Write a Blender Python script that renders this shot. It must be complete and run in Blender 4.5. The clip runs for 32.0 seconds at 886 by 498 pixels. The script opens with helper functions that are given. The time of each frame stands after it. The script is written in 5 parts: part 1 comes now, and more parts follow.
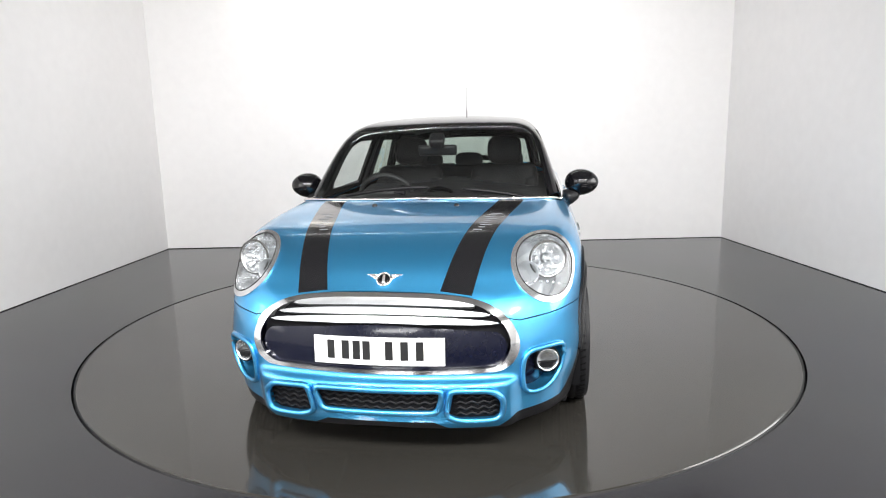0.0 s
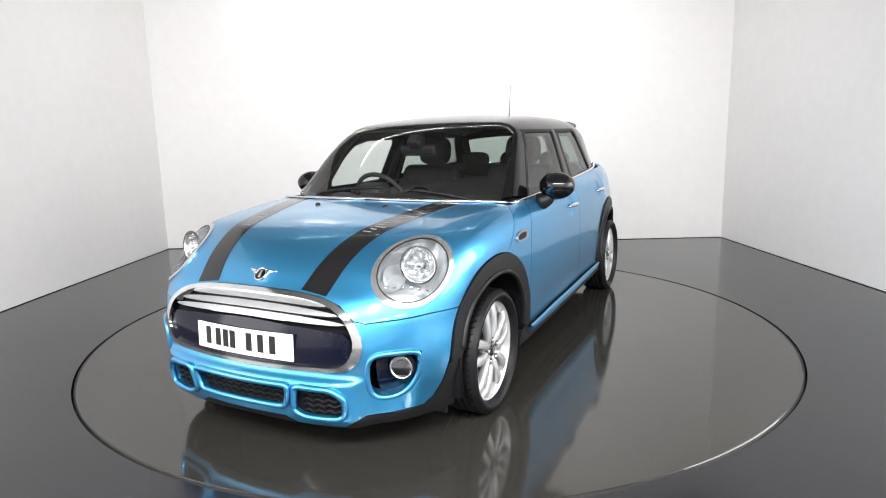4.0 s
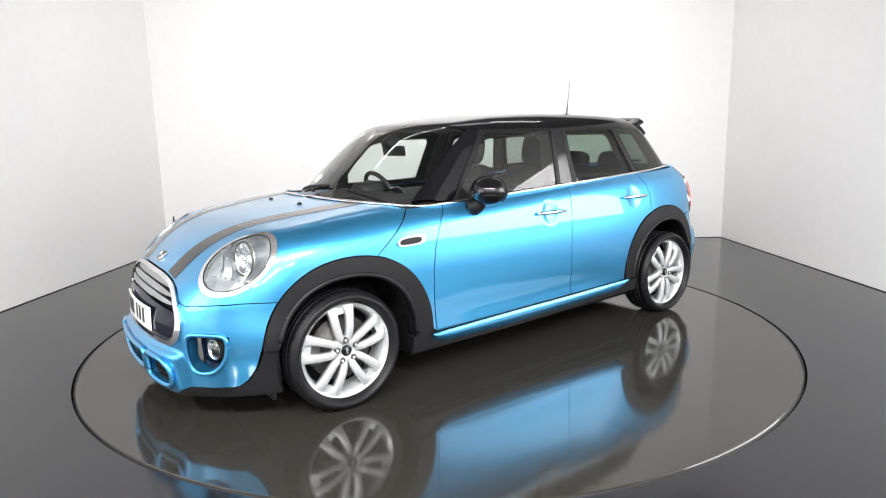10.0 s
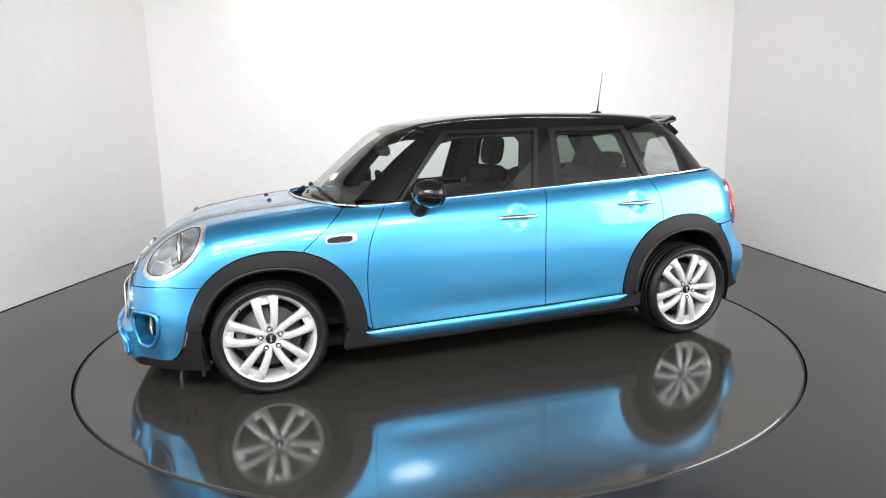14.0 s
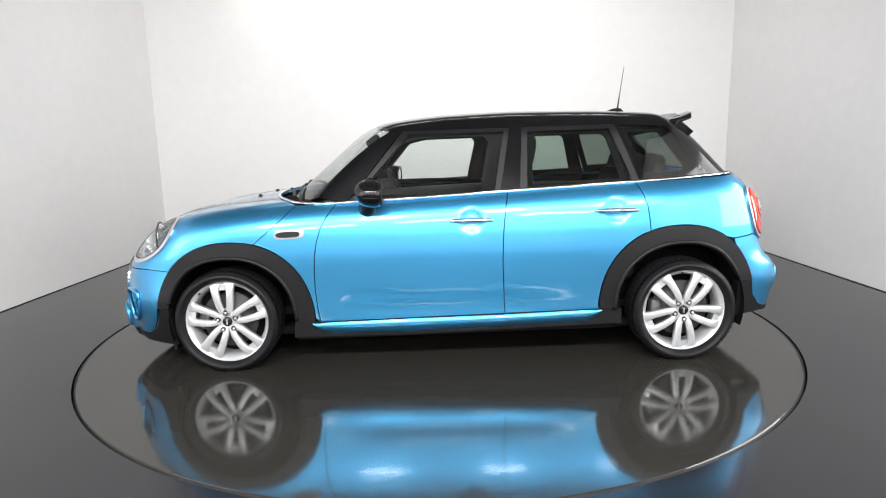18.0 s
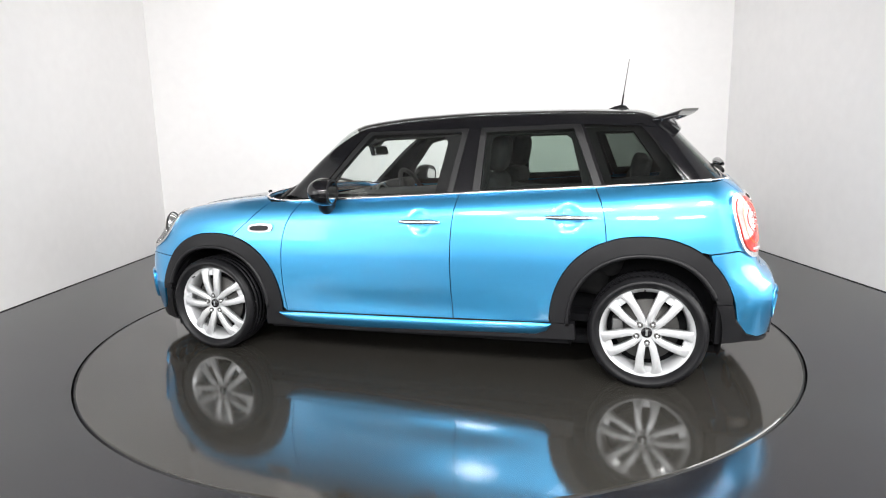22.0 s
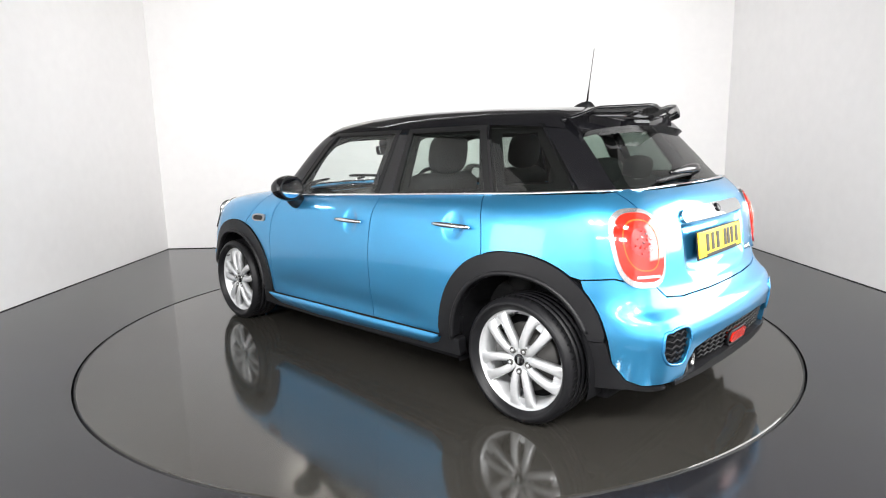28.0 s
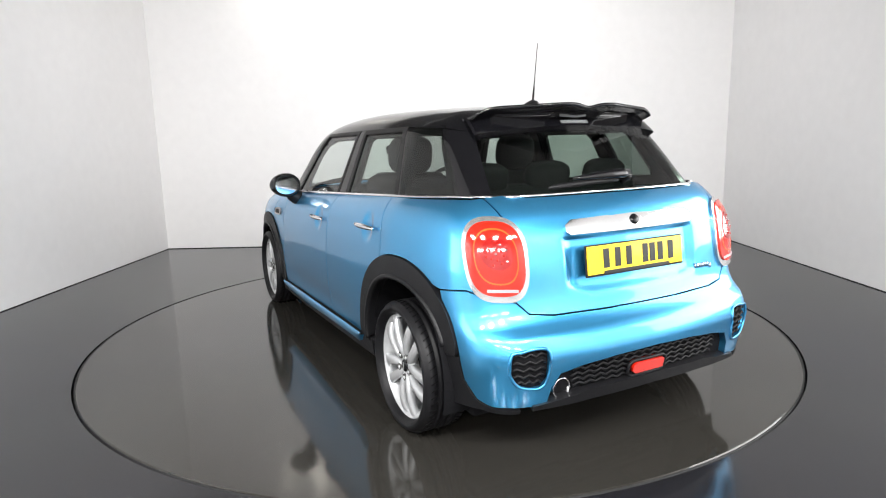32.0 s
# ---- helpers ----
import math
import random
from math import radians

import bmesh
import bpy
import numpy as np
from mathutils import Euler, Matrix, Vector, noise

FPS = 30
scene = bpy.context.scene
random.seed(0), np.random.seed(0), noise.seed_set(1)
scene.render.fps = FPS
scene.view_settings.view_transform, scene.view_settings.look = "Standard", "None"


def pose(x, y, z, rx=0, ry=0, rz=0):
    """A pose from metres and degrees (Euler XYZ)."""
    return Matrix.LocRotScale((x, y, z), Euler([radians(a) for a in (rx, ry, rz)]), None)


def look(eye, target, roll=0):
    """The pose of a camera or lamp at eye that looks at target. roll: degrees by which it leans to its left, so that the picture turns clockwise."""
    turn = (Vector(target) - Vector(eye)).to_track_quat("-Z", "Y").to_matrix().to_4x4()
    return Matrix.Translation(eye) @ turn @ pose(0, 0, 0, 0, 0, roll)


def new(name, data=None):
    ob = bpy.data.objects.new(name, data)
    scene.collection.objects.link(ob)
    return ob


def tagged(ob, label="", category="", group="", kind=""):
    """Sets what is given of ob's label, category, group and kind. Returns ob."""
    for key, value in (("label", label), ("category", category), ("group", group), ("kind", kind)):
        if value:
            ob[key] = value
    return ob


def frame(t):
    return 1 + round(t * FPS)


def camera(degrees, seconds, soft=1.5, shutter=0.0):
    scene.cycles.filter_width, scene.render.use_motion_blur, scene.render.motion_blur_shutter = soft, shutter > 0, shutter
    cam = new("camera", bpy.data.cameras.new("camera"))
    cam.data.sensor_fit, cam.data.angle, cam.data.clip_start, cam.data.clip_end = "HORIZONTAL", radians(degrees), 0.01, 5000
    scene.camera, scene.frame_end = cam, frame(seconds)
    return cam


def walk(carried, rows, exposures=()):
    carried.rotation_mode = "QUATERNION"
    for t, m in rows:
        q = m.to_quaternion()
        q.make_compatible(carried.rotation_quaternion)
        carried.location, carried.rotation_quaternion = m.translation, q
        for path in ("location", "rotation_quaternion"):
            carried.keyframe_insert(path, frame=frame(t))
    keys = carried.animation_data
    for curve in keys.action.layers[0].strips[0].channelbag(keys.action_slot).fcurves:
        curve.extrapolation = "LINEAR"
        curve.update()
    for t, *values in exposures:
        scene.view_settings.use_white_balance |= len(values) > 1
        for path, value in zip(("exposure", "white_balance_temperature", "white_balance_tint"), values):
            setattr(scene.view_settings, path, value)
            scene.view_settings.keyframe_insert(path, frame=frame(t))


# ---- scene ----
SECONDS = 32.0
EYE = (0.0, -4.155, 1.262)
cam = camera(72.72, SECONDS, soft=1.1)
AIM = (EYE[0] + 0.00861, EYE[1] + 0.98414, EYE[2] - 0.17716)
walk(cam, [(0.0, look(EYE, AIM, -1.33)), (SECONDS, look(EYE, AIM, -1.33))],
     exposures=[(0, 0.03), (6, 0.07), (9, 0.17), (13, 0.0), (17, -0.06), (19, -0.12), (21, 0.06), (23, 0.13), (28, 0.17), (30, 0.08), (32, -0.08)])
scene.view_settings.exposure = 0.0

# ---- light: white ceiling lights of a windowless photo studio ----
ROOM_L, ROOM_R, ROOM_B, ROOM_F, ROOM_H = -3.44, 3.53, 3.27, -6.6, 3.6
world = bpy.data.worlds.new("studio_air")
scene.world = world
world.use_nodes = True
world.node_tree.nodes["Background"].inputs[0].default_value = (1.0, 0.98, 0.96, 1)
world.node_tree.nodes["Background"].inputs[1].default_value = 0.05

def area_light(name, m, sx, sy, watts, colour=(1, 0.992, 0.985)):
    la = bpy.data.lights.new(name, "AREA")
    la.shape, la.size, la.size_y, la.energy, la.color = "RECTANGLE", sx, sy, watts, colour
    ob = new(name, la)
    ob.matrix_world = m
    return ob

# wash lights on the ceiling tilted at the back wall, unseen fill panels added behind and beside the camera
# assumed fixtures, out of view, added to brighten the back wall
WASH = [look((xx, 1.15, 3.46), (xx, 3.30, 0.9)) for xx in (-1.65, -0.55, 0.55, 1.65)]
for m in WASH:
    area_light("wash_light_glow", m, 1.0, 0.16, 14.5)
PANELS = [(xx, -5.0, 3.30, 0.55, 0.55, 170) for xx in (-2.4, -0.8, 0.8, 2.4)]
for xx, yy, zz, sx, sy, watts in PANELS:
    area_light("panel_light_glow", pose(xx, yy, zz, 12, 0, 0), sx, sy, watts)
# added, unseen: high strips put streaks on the doors, side panels brighten flanks
FILL_PANELS = [(pose(xx, -6.58, zz, 90, 0, 0), sx, sy, watts) for xx, zz, sx, sy, watts in ((-1.9, 2.25, 1.3, 0.24, 42), (0.0, 2.25, 1.3, 0.24, 42), (1.9, 2.25, 1.3, 0.24, 42))]
FILL_PANELS.append((pose(-3.58, -2.5, 1.30, 90, 0, -90), 2.2, 1.4, 42))
FILL_PANELS.append((pose(3.53, -1.5, 1.55, 90, 0, 90), 2.4, 1.6, 82))
for m, sx, sy, watts in FILL_PANELS:
    area_light("fill_panel_glow", m, sx, sy, watts, (1.0, 0.995, 0.99))

# ---- materials ----
def mat(name):
    m = bpy.data.materials.new(name)
    m.use_nodes = True
    return m, m.node_tree.nodes, m.node_tree.links

def simple(name, colour, rough=0.5, metal=0.0, coat=0.0, bump=0.0, scale=60.0, vary=0.06, spec=0.5, rvary=0.08):
    m, n, l = mat(name)
    b = n["Principled BSDF"]
    b.inputs["Metallic"].default_value = metal
    b.inputs["Coat Weight"].default_value = coat
    b.inputs["Coat Roughness"].default_value = 0.03
    b.inputs["Specular IOR Level"].default_value = spec
    tc = n.new("ShaderNodeTexCoord")
    nz = n.new("ShaderNodeTexNoise")
    nz.inputs["Scale"].default_value, nz.inputs["Detail"].default_value = scale, 4
    nb = n.new("ShaderNodeTexNoise")
    nb.inputs["Scale"].default_value, nb.inputs["Detail"].default_value = scale * 0.08, 3
    l.new(tc.outputs["Object"], nz.inputs["Vector"])
    l.new(tc.outputs["Object"], nb.inputs["Vector"])
    mx = n.new("ShaderNodeMath")
    mx.operation = "ADD"
    l.new(nz.outputs["Fac"], mx.inputs[0])
    l.new(nb.outputs["Fac"], mx.inputs[1])
    rg = n.new("ShaderNodeMapRange")
    rg.inputs["From Min"].default_value, rg.inputs["From Max"].default_value = 0.6, 1.4
    l.new(mx.outputs[0], rg.inputs["Value"])
    cr = n.new("ShaderNodeMix")
    cr.data_type = "RGBA"
    c = Vector(colour)
    cr.inputs["A"].default_value = (*(c * (1 - vary)), 1)
    cr.inputs["B"].default_value = (*(c * (1 + vary)), 1)
    l.new(rg.outputs["Result"], cr.inputs["Factor"])
    l.new(cr.outputs["Result"], b.inputs["Base Color"])
    rr = n.new("ShaderNodeMapRange")
    rr.inputs["To Min"].default_value = max(0.0, rough - rvary * rough * 2)
    rr.inputs["To Max"].default_value = min(1.0, rough + rvary * rough * 2)
    l.new(nb.outputs["Fac"], rr.inputs["Value"])
    l.new(rr.outputs["Result"], b.inputs["Roughness"])
    if bump:
        bp = n.new("ShaderNodeBump")
        bp.inputs["Strength"].default_value, bp.inputs["Distance"].default_value = bump, 0.002
        l.new(nz.outputs["Fac"], bp.inputs["Height"])
        l.new(bp.outputs["Normal"], b.inputs["Normal"])
    return m

def paint_blue():
    m, n, l = mat("blue_metallic_paint")
    b = n["Principled BSDF"]
    b.inputs["Metallic"].default_value = 0.92
    b.inputs["Roughness"].default_value = 0.33
    b.inputs["Coat Weight"].default_value = 1.0
    b.inputs["Coat Roughness"].default_value = 0.015
    tc = n.new("ShaderNodeTexCoord")
    vo = n.new("ShaderNodeTexVoronoi")
    vo.inputs["Scale"].default_value = 900
    l.new(tc.outputs["Object"], vo.inputs["Vector"])
    mx = n.new("ShaderNodeMix")
    mx.data_type = "RGBA"
    mx.inputs["A"].default_value = (0.042, 0.312, 0.600, 1)
    mx.inputs["B"].default_value = (0.078, 0.452, 0.85, 1)
    l.new(vo.outputs["Color"], mx.inputs["Factor"])
    l.new(mx.outputs["Result"], b.inputs["Base Color"])
    nb = n.new("ShaderNodeTexNoise")
    nb.inputs["Scale"].default_value = 4
    l.new(tc.outputs["Object"], nb.inputs["Vector"])
    bp = n.new("ShaderNodeBump")
    bp.inputs["Strength"].default_value, bp.inputs["Distance"].default_value = 0.02, 0.004
    l.new(nb.outputs["Fac"], bp.inputs["Height"])
    l.new(bp.outputs["Normal"], b.inputs["Coat Normal"])
    return m

def glass(name, tint, gloss_rough=0.0, base=0.05):
    """A thin pane: tinted, and glossier at a slant."""
    m, n, l = mat(name)
    n.remove(n["Principled BSDF"])
    tr = n.new("ShaderNodeBsdfTransparent")
    tr.inputs[0].default_value = (*tint, 1)
    gl = n.new("ShaderNodeBsdfGlossy")
    gl.inputs["Roughness"].default_value = gloss_rough
    lw = n.new("ShaderNodeLayerWeight")
    lw.inputs["Blend"].default_value = 0.5
    pw = n.new("ShaderNodeMath")
    pw.operation = "POWER"
    pw.inputs[1].default_value = 5.0
    l.new(lw.outputs["Facing"], pw.inputs[0])
    mr = n.new("ShaderNodeMapRange")
    mr.inputs["To Min"].default_value, mr.inputs["To Max"].default_value = base, 1.0
    l.new(pw.outputs[0], mr.inputs["Value"])
    mx = n.new("ShaderNodeMixShader")
    l.new(mr.outputs["Result"], mx.inputs[0])
    l.new(tr.outputs[0], mx.inputs[1])
    l.new(gl.outputs[0], mx.inputs[2])
    l.new(mx.outputs[0], n["Material Output"].inputs[0])
    return m

def glowing(name, colour, strength):
    m, n, l = mat(name)
    b = n["Principled BSDF"]
    b.inputs["Base Color"].default_value = (*colour, 1)
    b.inputs["Emission Color"].default_value = (*colour, 1)
    b.inputs["Emission Strength"].default_value = strength
    return m

def floor_paint(name, colour, rough, spec):
    m, n, l = mat(name)
    b = n["Principled BSDF"]
    b.inputs["Specular IOR Level"].default_value = spec
    geo = n.new("ShaderNodeNewGeometry")
    big = n.new("ShaderNodeTexNoise")
    big.inputs["Scale"].default_value, big.inputs["Detail"].default_value = 1.3, 6
    fine = n.new("ShaderNodeTexNoise")
    fine.inputs["Scale"].default_value, fine.inputs["Detail"].default_value = 45, 5
    for k in (big, fine):
        l.new(geo.outputs["Position"], k.inputs["Vector"])
    mx = n.new("ShaderNodeMix")
    mx.data_type = "RGBA"
    c = Vector(colour)
    mx.inputs["A"].default_value, mx.inputs["B"].default_value = (*(c * 0.9), 1), (*(c * 1.1), 1)
    l.new(big.outputs["Fac"], mx.inputs["Factor"])
    l.new(mx.outputs["Result"], b.inputs["Base Color"])
    rr = n.new("ShaderNodeMapRange")
    rr.inputs["From Min"].default_value, rr.inputs["From Max"].default_value = 0.3, 0.7
    rr.inputs["To Min"].default_value, rr.inputs["To Max"].default_value = rough * 0.8, rough * 1.25
    l.new(fine.outputs["Fac"], rr.inputs["Value"])
    l.new(rr.outputs["Result"], b.inputs["Roughness"])
    wav = n.new("ShaderNodeTexNoise")
    wav.inputs["Scale"].default_value, wav.inputs["Detail"].default_value = 14, 2
    l.new(geo.outputs["Position"], wav.inputs["Vector"])
    bp = n.new("ShaderNodeBump")
    bp.inputs["Strength"].default_value, bp.inputs["Distance"].default_value = 0.05, 0.004
    l.new(wav.outputs["Fac"], bp.inputs["Height"])
    l.new(bp.outputs["Normal"], b.inputs["Normal"])
    return m

BLUE = paint_blue()
GLOSS_BLACK = simple("gloss_black_paint", (0.004, 0.004, 0.005), 0.10)
STRIPE = simple("satin_black_stripe", (0.007, 0.007, 0.008), 0.16, coat=0.5, spec=0.4)
PLASTIC = simple("grained_black_plastic", (0.0065, 0.0065, 0.0075), 0.44, bump=0.25, scale=400, spec=0.27)
DARK = simple("unlit_dark_trim", (0.006, 0.006, 0.007), 0.85, spec=0.1)
NAVY = simple("dark_navy_grille_plastic", (0.004, 0.0048, 0.012), 0.12, spec=0.25)
CHROME = simple("polished_chrome", (0.86, 0.865, 0.87), 0.09, metal=1.0)
RING = simple("bright_plated_ring", (0.66, 0.67, 0.68), 0.16, metal=0.9, coat=0.5)
SATIN = simple("satin_silver_slat", (0.40, 0.41, 0.42), 0.30, metal=0.85)
ALLOY = simple("silver_painted_alloy", (0.50, 0.51, 0.52), 0.32, metal=0.45, coat=0.5)
STEEL = simple("bare_brake_steel", (0.08, 0.078, 0.075), 0.55, metal=0.6)
RUBBER_CUT = simple("tyre_groove", (0.003, 0.003, 0.003), 0.9, spec=0.1)
CALIPER = simple("grey_cast_caliper", (0.12, 0.12, 0.12), 0.5, metal=0.5)
RUBBER = simple("black_tyre_rubber", (0.006, 0.006, 0.007), 0.46, bump=0.2, scale=220, spec=0.22)
TRIM = simple("grey_window_trim", (0.0075, 0.0075, 0.008), 0.42, spec=0.22)
CLOTH = simple("black_seat_cloth", (0.006, 0.006, 0.0068), 0.9, bump=0.06, scale=120)
DASH = simple("soft_black_dashboard", (0.014, 0.014, 0.015), 0.62, bump=0.06, scale=160)
LINING = simple("dull_black_window_lining", (0.006, 0.006, 0.0065), 0.85, spec=0.2)
LINER = simple("grey_headliner", (0.07, 0.07, 0.07), 0.95, bump=0.2, scale=300)
GLASS_CLEAR = glass("green_tinted_glass", (0.89, 0.93, 0.91), base=0.09)
GLASS_DARK = glass("privacy_glass", (0.52, 0.60, 0.55), base=0.06)
GLASS_QUARTER = glass("dark_quarter_glass", (0.27, 0.31, 0.285), base=0.065)
GLASS_REAR = glass("dark_tailgate_glass", (0.40, 0.47, 0.43), base=0.055)
GLASS_LAMP = glass("clear_lamp_lens", (0.93, 0.95, 0.96))
REFLECTOR = simple("bright_reflector", (0.80, 0.81, 0.82), 0.2, metal=0.92)
LAMP_WHITE = simple("frosted_lamp_optic", (0.42, 0.43, 0.44), 0.3, metal=0.5)
RED = simple("red_lamp_plastic", (0.50, 0.014, 0.006), 0.08, coat=1.0)
RED_DEEP = simple("deep_red_lamp_plastic", (0.28, 0.008, 0.006), 0.08, coat=1.0)
AMBER = simple("amber_lamp_plastic", (0.75, 0.09, 0.012), 0.1, coat=1.0)
PLATE_W = simple("white_plate", (0.82, 0.82, 0.80), 0.30, coat=0.3)
PLATE_Y = simple("yellow_plate", (0.80, 0.55, 0.01), 0.30, coat=0.3)
INK = simple("black_plate_print", (0.010, 0.010, 0.010), 0.4)
GREY_INK = simple("grey_stripe_print", (0.20, 0.21, 0.23), 0.4)
WALL = simple("white_wall_paint", (0.80, 0.79, 0.785), 0.62, bump=0.05, scale=9, vary=0.03)
CEIL = simple("white_fitting_paint", (0.78, 0.78, 0.77), 0.6, vary=0.015)
CEILING = simple("grey_ceiling_paint", (0.15, 0.145, 0.14), 0.85, vary=0.03, scale=6)
FRONT_WALL = simple("light_grey_wall_paint", (0.42, 0.415, 0.41), 0.8, vary=0.03, scale=6)
FLOOR = floor_paint("dark_grey_floor_paint", (0.0115, 0.0115, 0.0135), 0.15, 0.5)
TABLE = floor_paint("grey_turntable_paint", (0.025, 0.0235, 0.0205), 0.085, 0.62)
GAP = simple("dark_gap", (0.006, 0.006, 0.006), 0.8)
LIGHT_PANEL = glowing("lit_diffuser", (1.0, 0.95, 0.85), 14.0)
# ---- mesh helpers ----
def from_bm(name, bm, material, parent=None, label="", smooth=True):
    me = bpy.data.meshes.new(name)
    bm.to_mesh(me)
    bm.free()
    for p in me.polygons:
        p.use_smooth = smooth
    me.materials.append(material)
    ob = new(name, me)
    if parent is not None:
        ob.parent = parent
    if label:
        ob["label"] = label
    return ob

def part(name, bm, material, parent, label="", smooth=True):
    return from_bm(name, bm, material, parent, label, smooth)

def from_arrays(name, verts, faces, material, parent=None, normals=None, label="", smooth=True):
    me = bpy.data.meshes.new(name)
    me.from_pydata([tuple(v) for v in verts], [], [tuple(f) for f in faces])
    me.materials.append(material)
    me.polygons.foreach_set("use_smooth", [smooth] * len(me.polygons))
    if normals is not None:
        me.normals_split_custom_set_from_vertices([tuple(v) for v in normals])
    me.update()
    ob = new(name, me)
    if parent is not None:
        ob.parent = parent
    if material in (GLASS_CLEAR, GLASS_DARK, GLASS_QUARTER):
        ob.visible_shadow = False
    if label:
        ob["label"] = label
    return ob

def box_bm(sx, sy, sz, m=None, bevel=0.0, seg=2):
    bm = bmesh.new()
    bmesh.ops.create_cube(bm, size=1.0)
    bmesh.ops.scale(bm, vec=(sx, sy, sz), verts=bm.verts)
    if bevel:
        bmesh.ops.bevel(bm, geom=bm.edges[:], offset=bevel, segments=seg, affect="EDGES", profile=0.5)
    if m is not None:
        bmesh.ops.transform(bm, matrix=m, verts=bm.verts)
    return bm

def lathe(profile, steps=64, m=None, arc=2 * math.pi):
    """Profile of (radius, height) turned about z."""
    full = abs(arc - 2 * math.pi) < 1e-6
    bm = bmesh.new()
    rings = []
    for i in range(steps if full else steps + 1):
        a = arc * i / steps
        rings.append([bm.verts.new((r * math.cos(a), r * math.sin(a), h)) for r, h in profile])
    for i in range(steps):
        p, q = rings[i], rings[(i + 1) % len(rings)]
        for k in range(len(profile) - 1):
            bm.faces.new((p[k], q[k], q[k + 1], p[k + 1]))
    bmesh.ops.remove_doubles(bm, verts=bm.verts, dist=1e-5)
    bmesh.ops.recalc_face_normals(bm, faces=bm.faces)
    if m is not None:
        bmesh.ops.transform(bm, matrix=m, verts=bm.verts)
    return bm

def tube(points, radius, steps=8, closed=False, flat=1.0):
    """A round bar along points; radius may be a list."""
    pts = [Vector(p) for p in points]
    n = len(pts)
    bm = bmesh.new()
    rings = []
    up = Vector((0, 0, 1))
    for i, p in enumerate(pts):
        a = pts[(i - 1) % n] if (closed or i > 0) else p
        b = pts[(i + 1) % n] if (closed or i < n - 1) else p
        d = (b - a).normalized()
        s = d.cross(up)
        if s.length < 1e-3:
            s = d.cross(Vector((1, 0, 0)))
        s.normalize()
        w = s.cross(d).normalized()
        r = radius[i] if isinstance(radius, (list, tuple)) else radius
        rings.append([bm.verts.new(p + r * (math.cos(t) * s + flat * math.sin(t) * w)) for t in (2 * math.pi * k / steps for k in range(steps))])
    for i in range(n if closed else n - 1):
        p, q = rings[i], rings[(i + 1) % n]
        for k in range(steps):
            bm.faces.new((p[k], p[(k + 1) % steps], q[(k + 1) % steps], q[k]))
    if not closed:
        bm.faces.new(rings[0][::-1])
        bm.faces.new(rings[-1])
    bmesh.ops.recalc_face_normals(bm, faces=bm.faces)
    return bm

def curve(xs, ys):
    """A smooth curve through the given stations."""
    xs, ys = np.array(xs, float), np.array(ys, float)
    h, d = np.diff(xs), np.diff(ys) / np.diff(xs)
    m = np.zeros_like(xs)
    m[0], m[-1] = d[0], d[-1]
    for i in range(1, len(xs) - 1):
        m[i] = 0.0 if d[i - 1] * d[i] <= 0 else 2 * d[i - 1] * d[i] / (d[i - 1] + d[i])
    def f(x):
        x = np.clip(x, xs[0], xs[-1])
        k = np.clip(np.searchsorted(xs, x) - 1, 0, len(xs) - 2)
        t = (x - xs[k]) / h[k]
        return ((2 * t**3 - 3 * t**2 + 1) * ys[k] + (t**3 - 2 * t**2 + t) * h[k] * m[k]
                + (3 * t**2 - 2 * t**3) * ys[k + 1] + (t**3 - t**2) * h[k] * m[k + 1])
    return f

def smax(a, b, k):
    h = np.maximum(k - np.abs(a - b), 0) / k
    return np.maximum(a, b) + h * h * k / 4

# ---- the car's skin: x forward, y to its left side, z up, zero on the ground between the axles ----
SIDE_W = curve([0.10, 0.20, 0.30, 0.45, 0.62, 0.75, 0.86, 0.95, 1.02, 1.10], [0.79, 0.812, 0.822, 0.829, 0.832, 0.825, 0.810, 0.788, 0.765, 0.735])
TAPER = curve([-2.1, -1.9, -1.75, -1.6, -1.45, -1.3, -1.1, 1.0, 1.3, 1.5, 1.65, 1.8, 1.95, 2.1],
              [0.20, 0.124, 0.098, 0.063, 0.032, 0.014, 0.0, 0.0, 0.006, 0.025, 0.054, 0.086, 0.175, 0.30])
HOOD_Z = curve([-2.1, -1.7, -1.0, -0.3, 0.4, 0.66, 0.95, 1.2, 1.4, 1.55, 1.7, 1.8, 1.9, 2.0, 2.1],
               [1.095, 1.095, 1.068, 1.036, 1.000, 0.990, 0.970, 0.945, 0.918, 0.892, 0.852, 0.820, 0.775, 0.70, 0.60])
NOSE_X = curve([0.05, 0.12, 0.18, 0.26, 0.36, 0.46, 0.56, 0.64, 0.70, 0.76, 0.85, 1.0], [1.88, 1.97, 2.005, 2.015, 2.030, 2.038, 2.030, 1.998, 1.955, 1.923, 1.863, 1.733])
TAIL_X = curve([0.10, 0.18, 0.26, 0.36, 0.46, 0.53, 0.58, 0.62, 0.68, 0.78, 0.88, 0.96, 1.04, 1.12],
               [-1.815, -1.893, -1.928, -1.948, -1.961, -1.940, -1.890, -1.866, -1.851, -1.838, -1.818, -1.780, -1.720, -1.645])
DISHES = ((-0.094, 0.829), (-0.891, 0.865))

def ease(v):
    v = np.clip(v, 0, 1)
    return v * v * (3 - 2 * v)

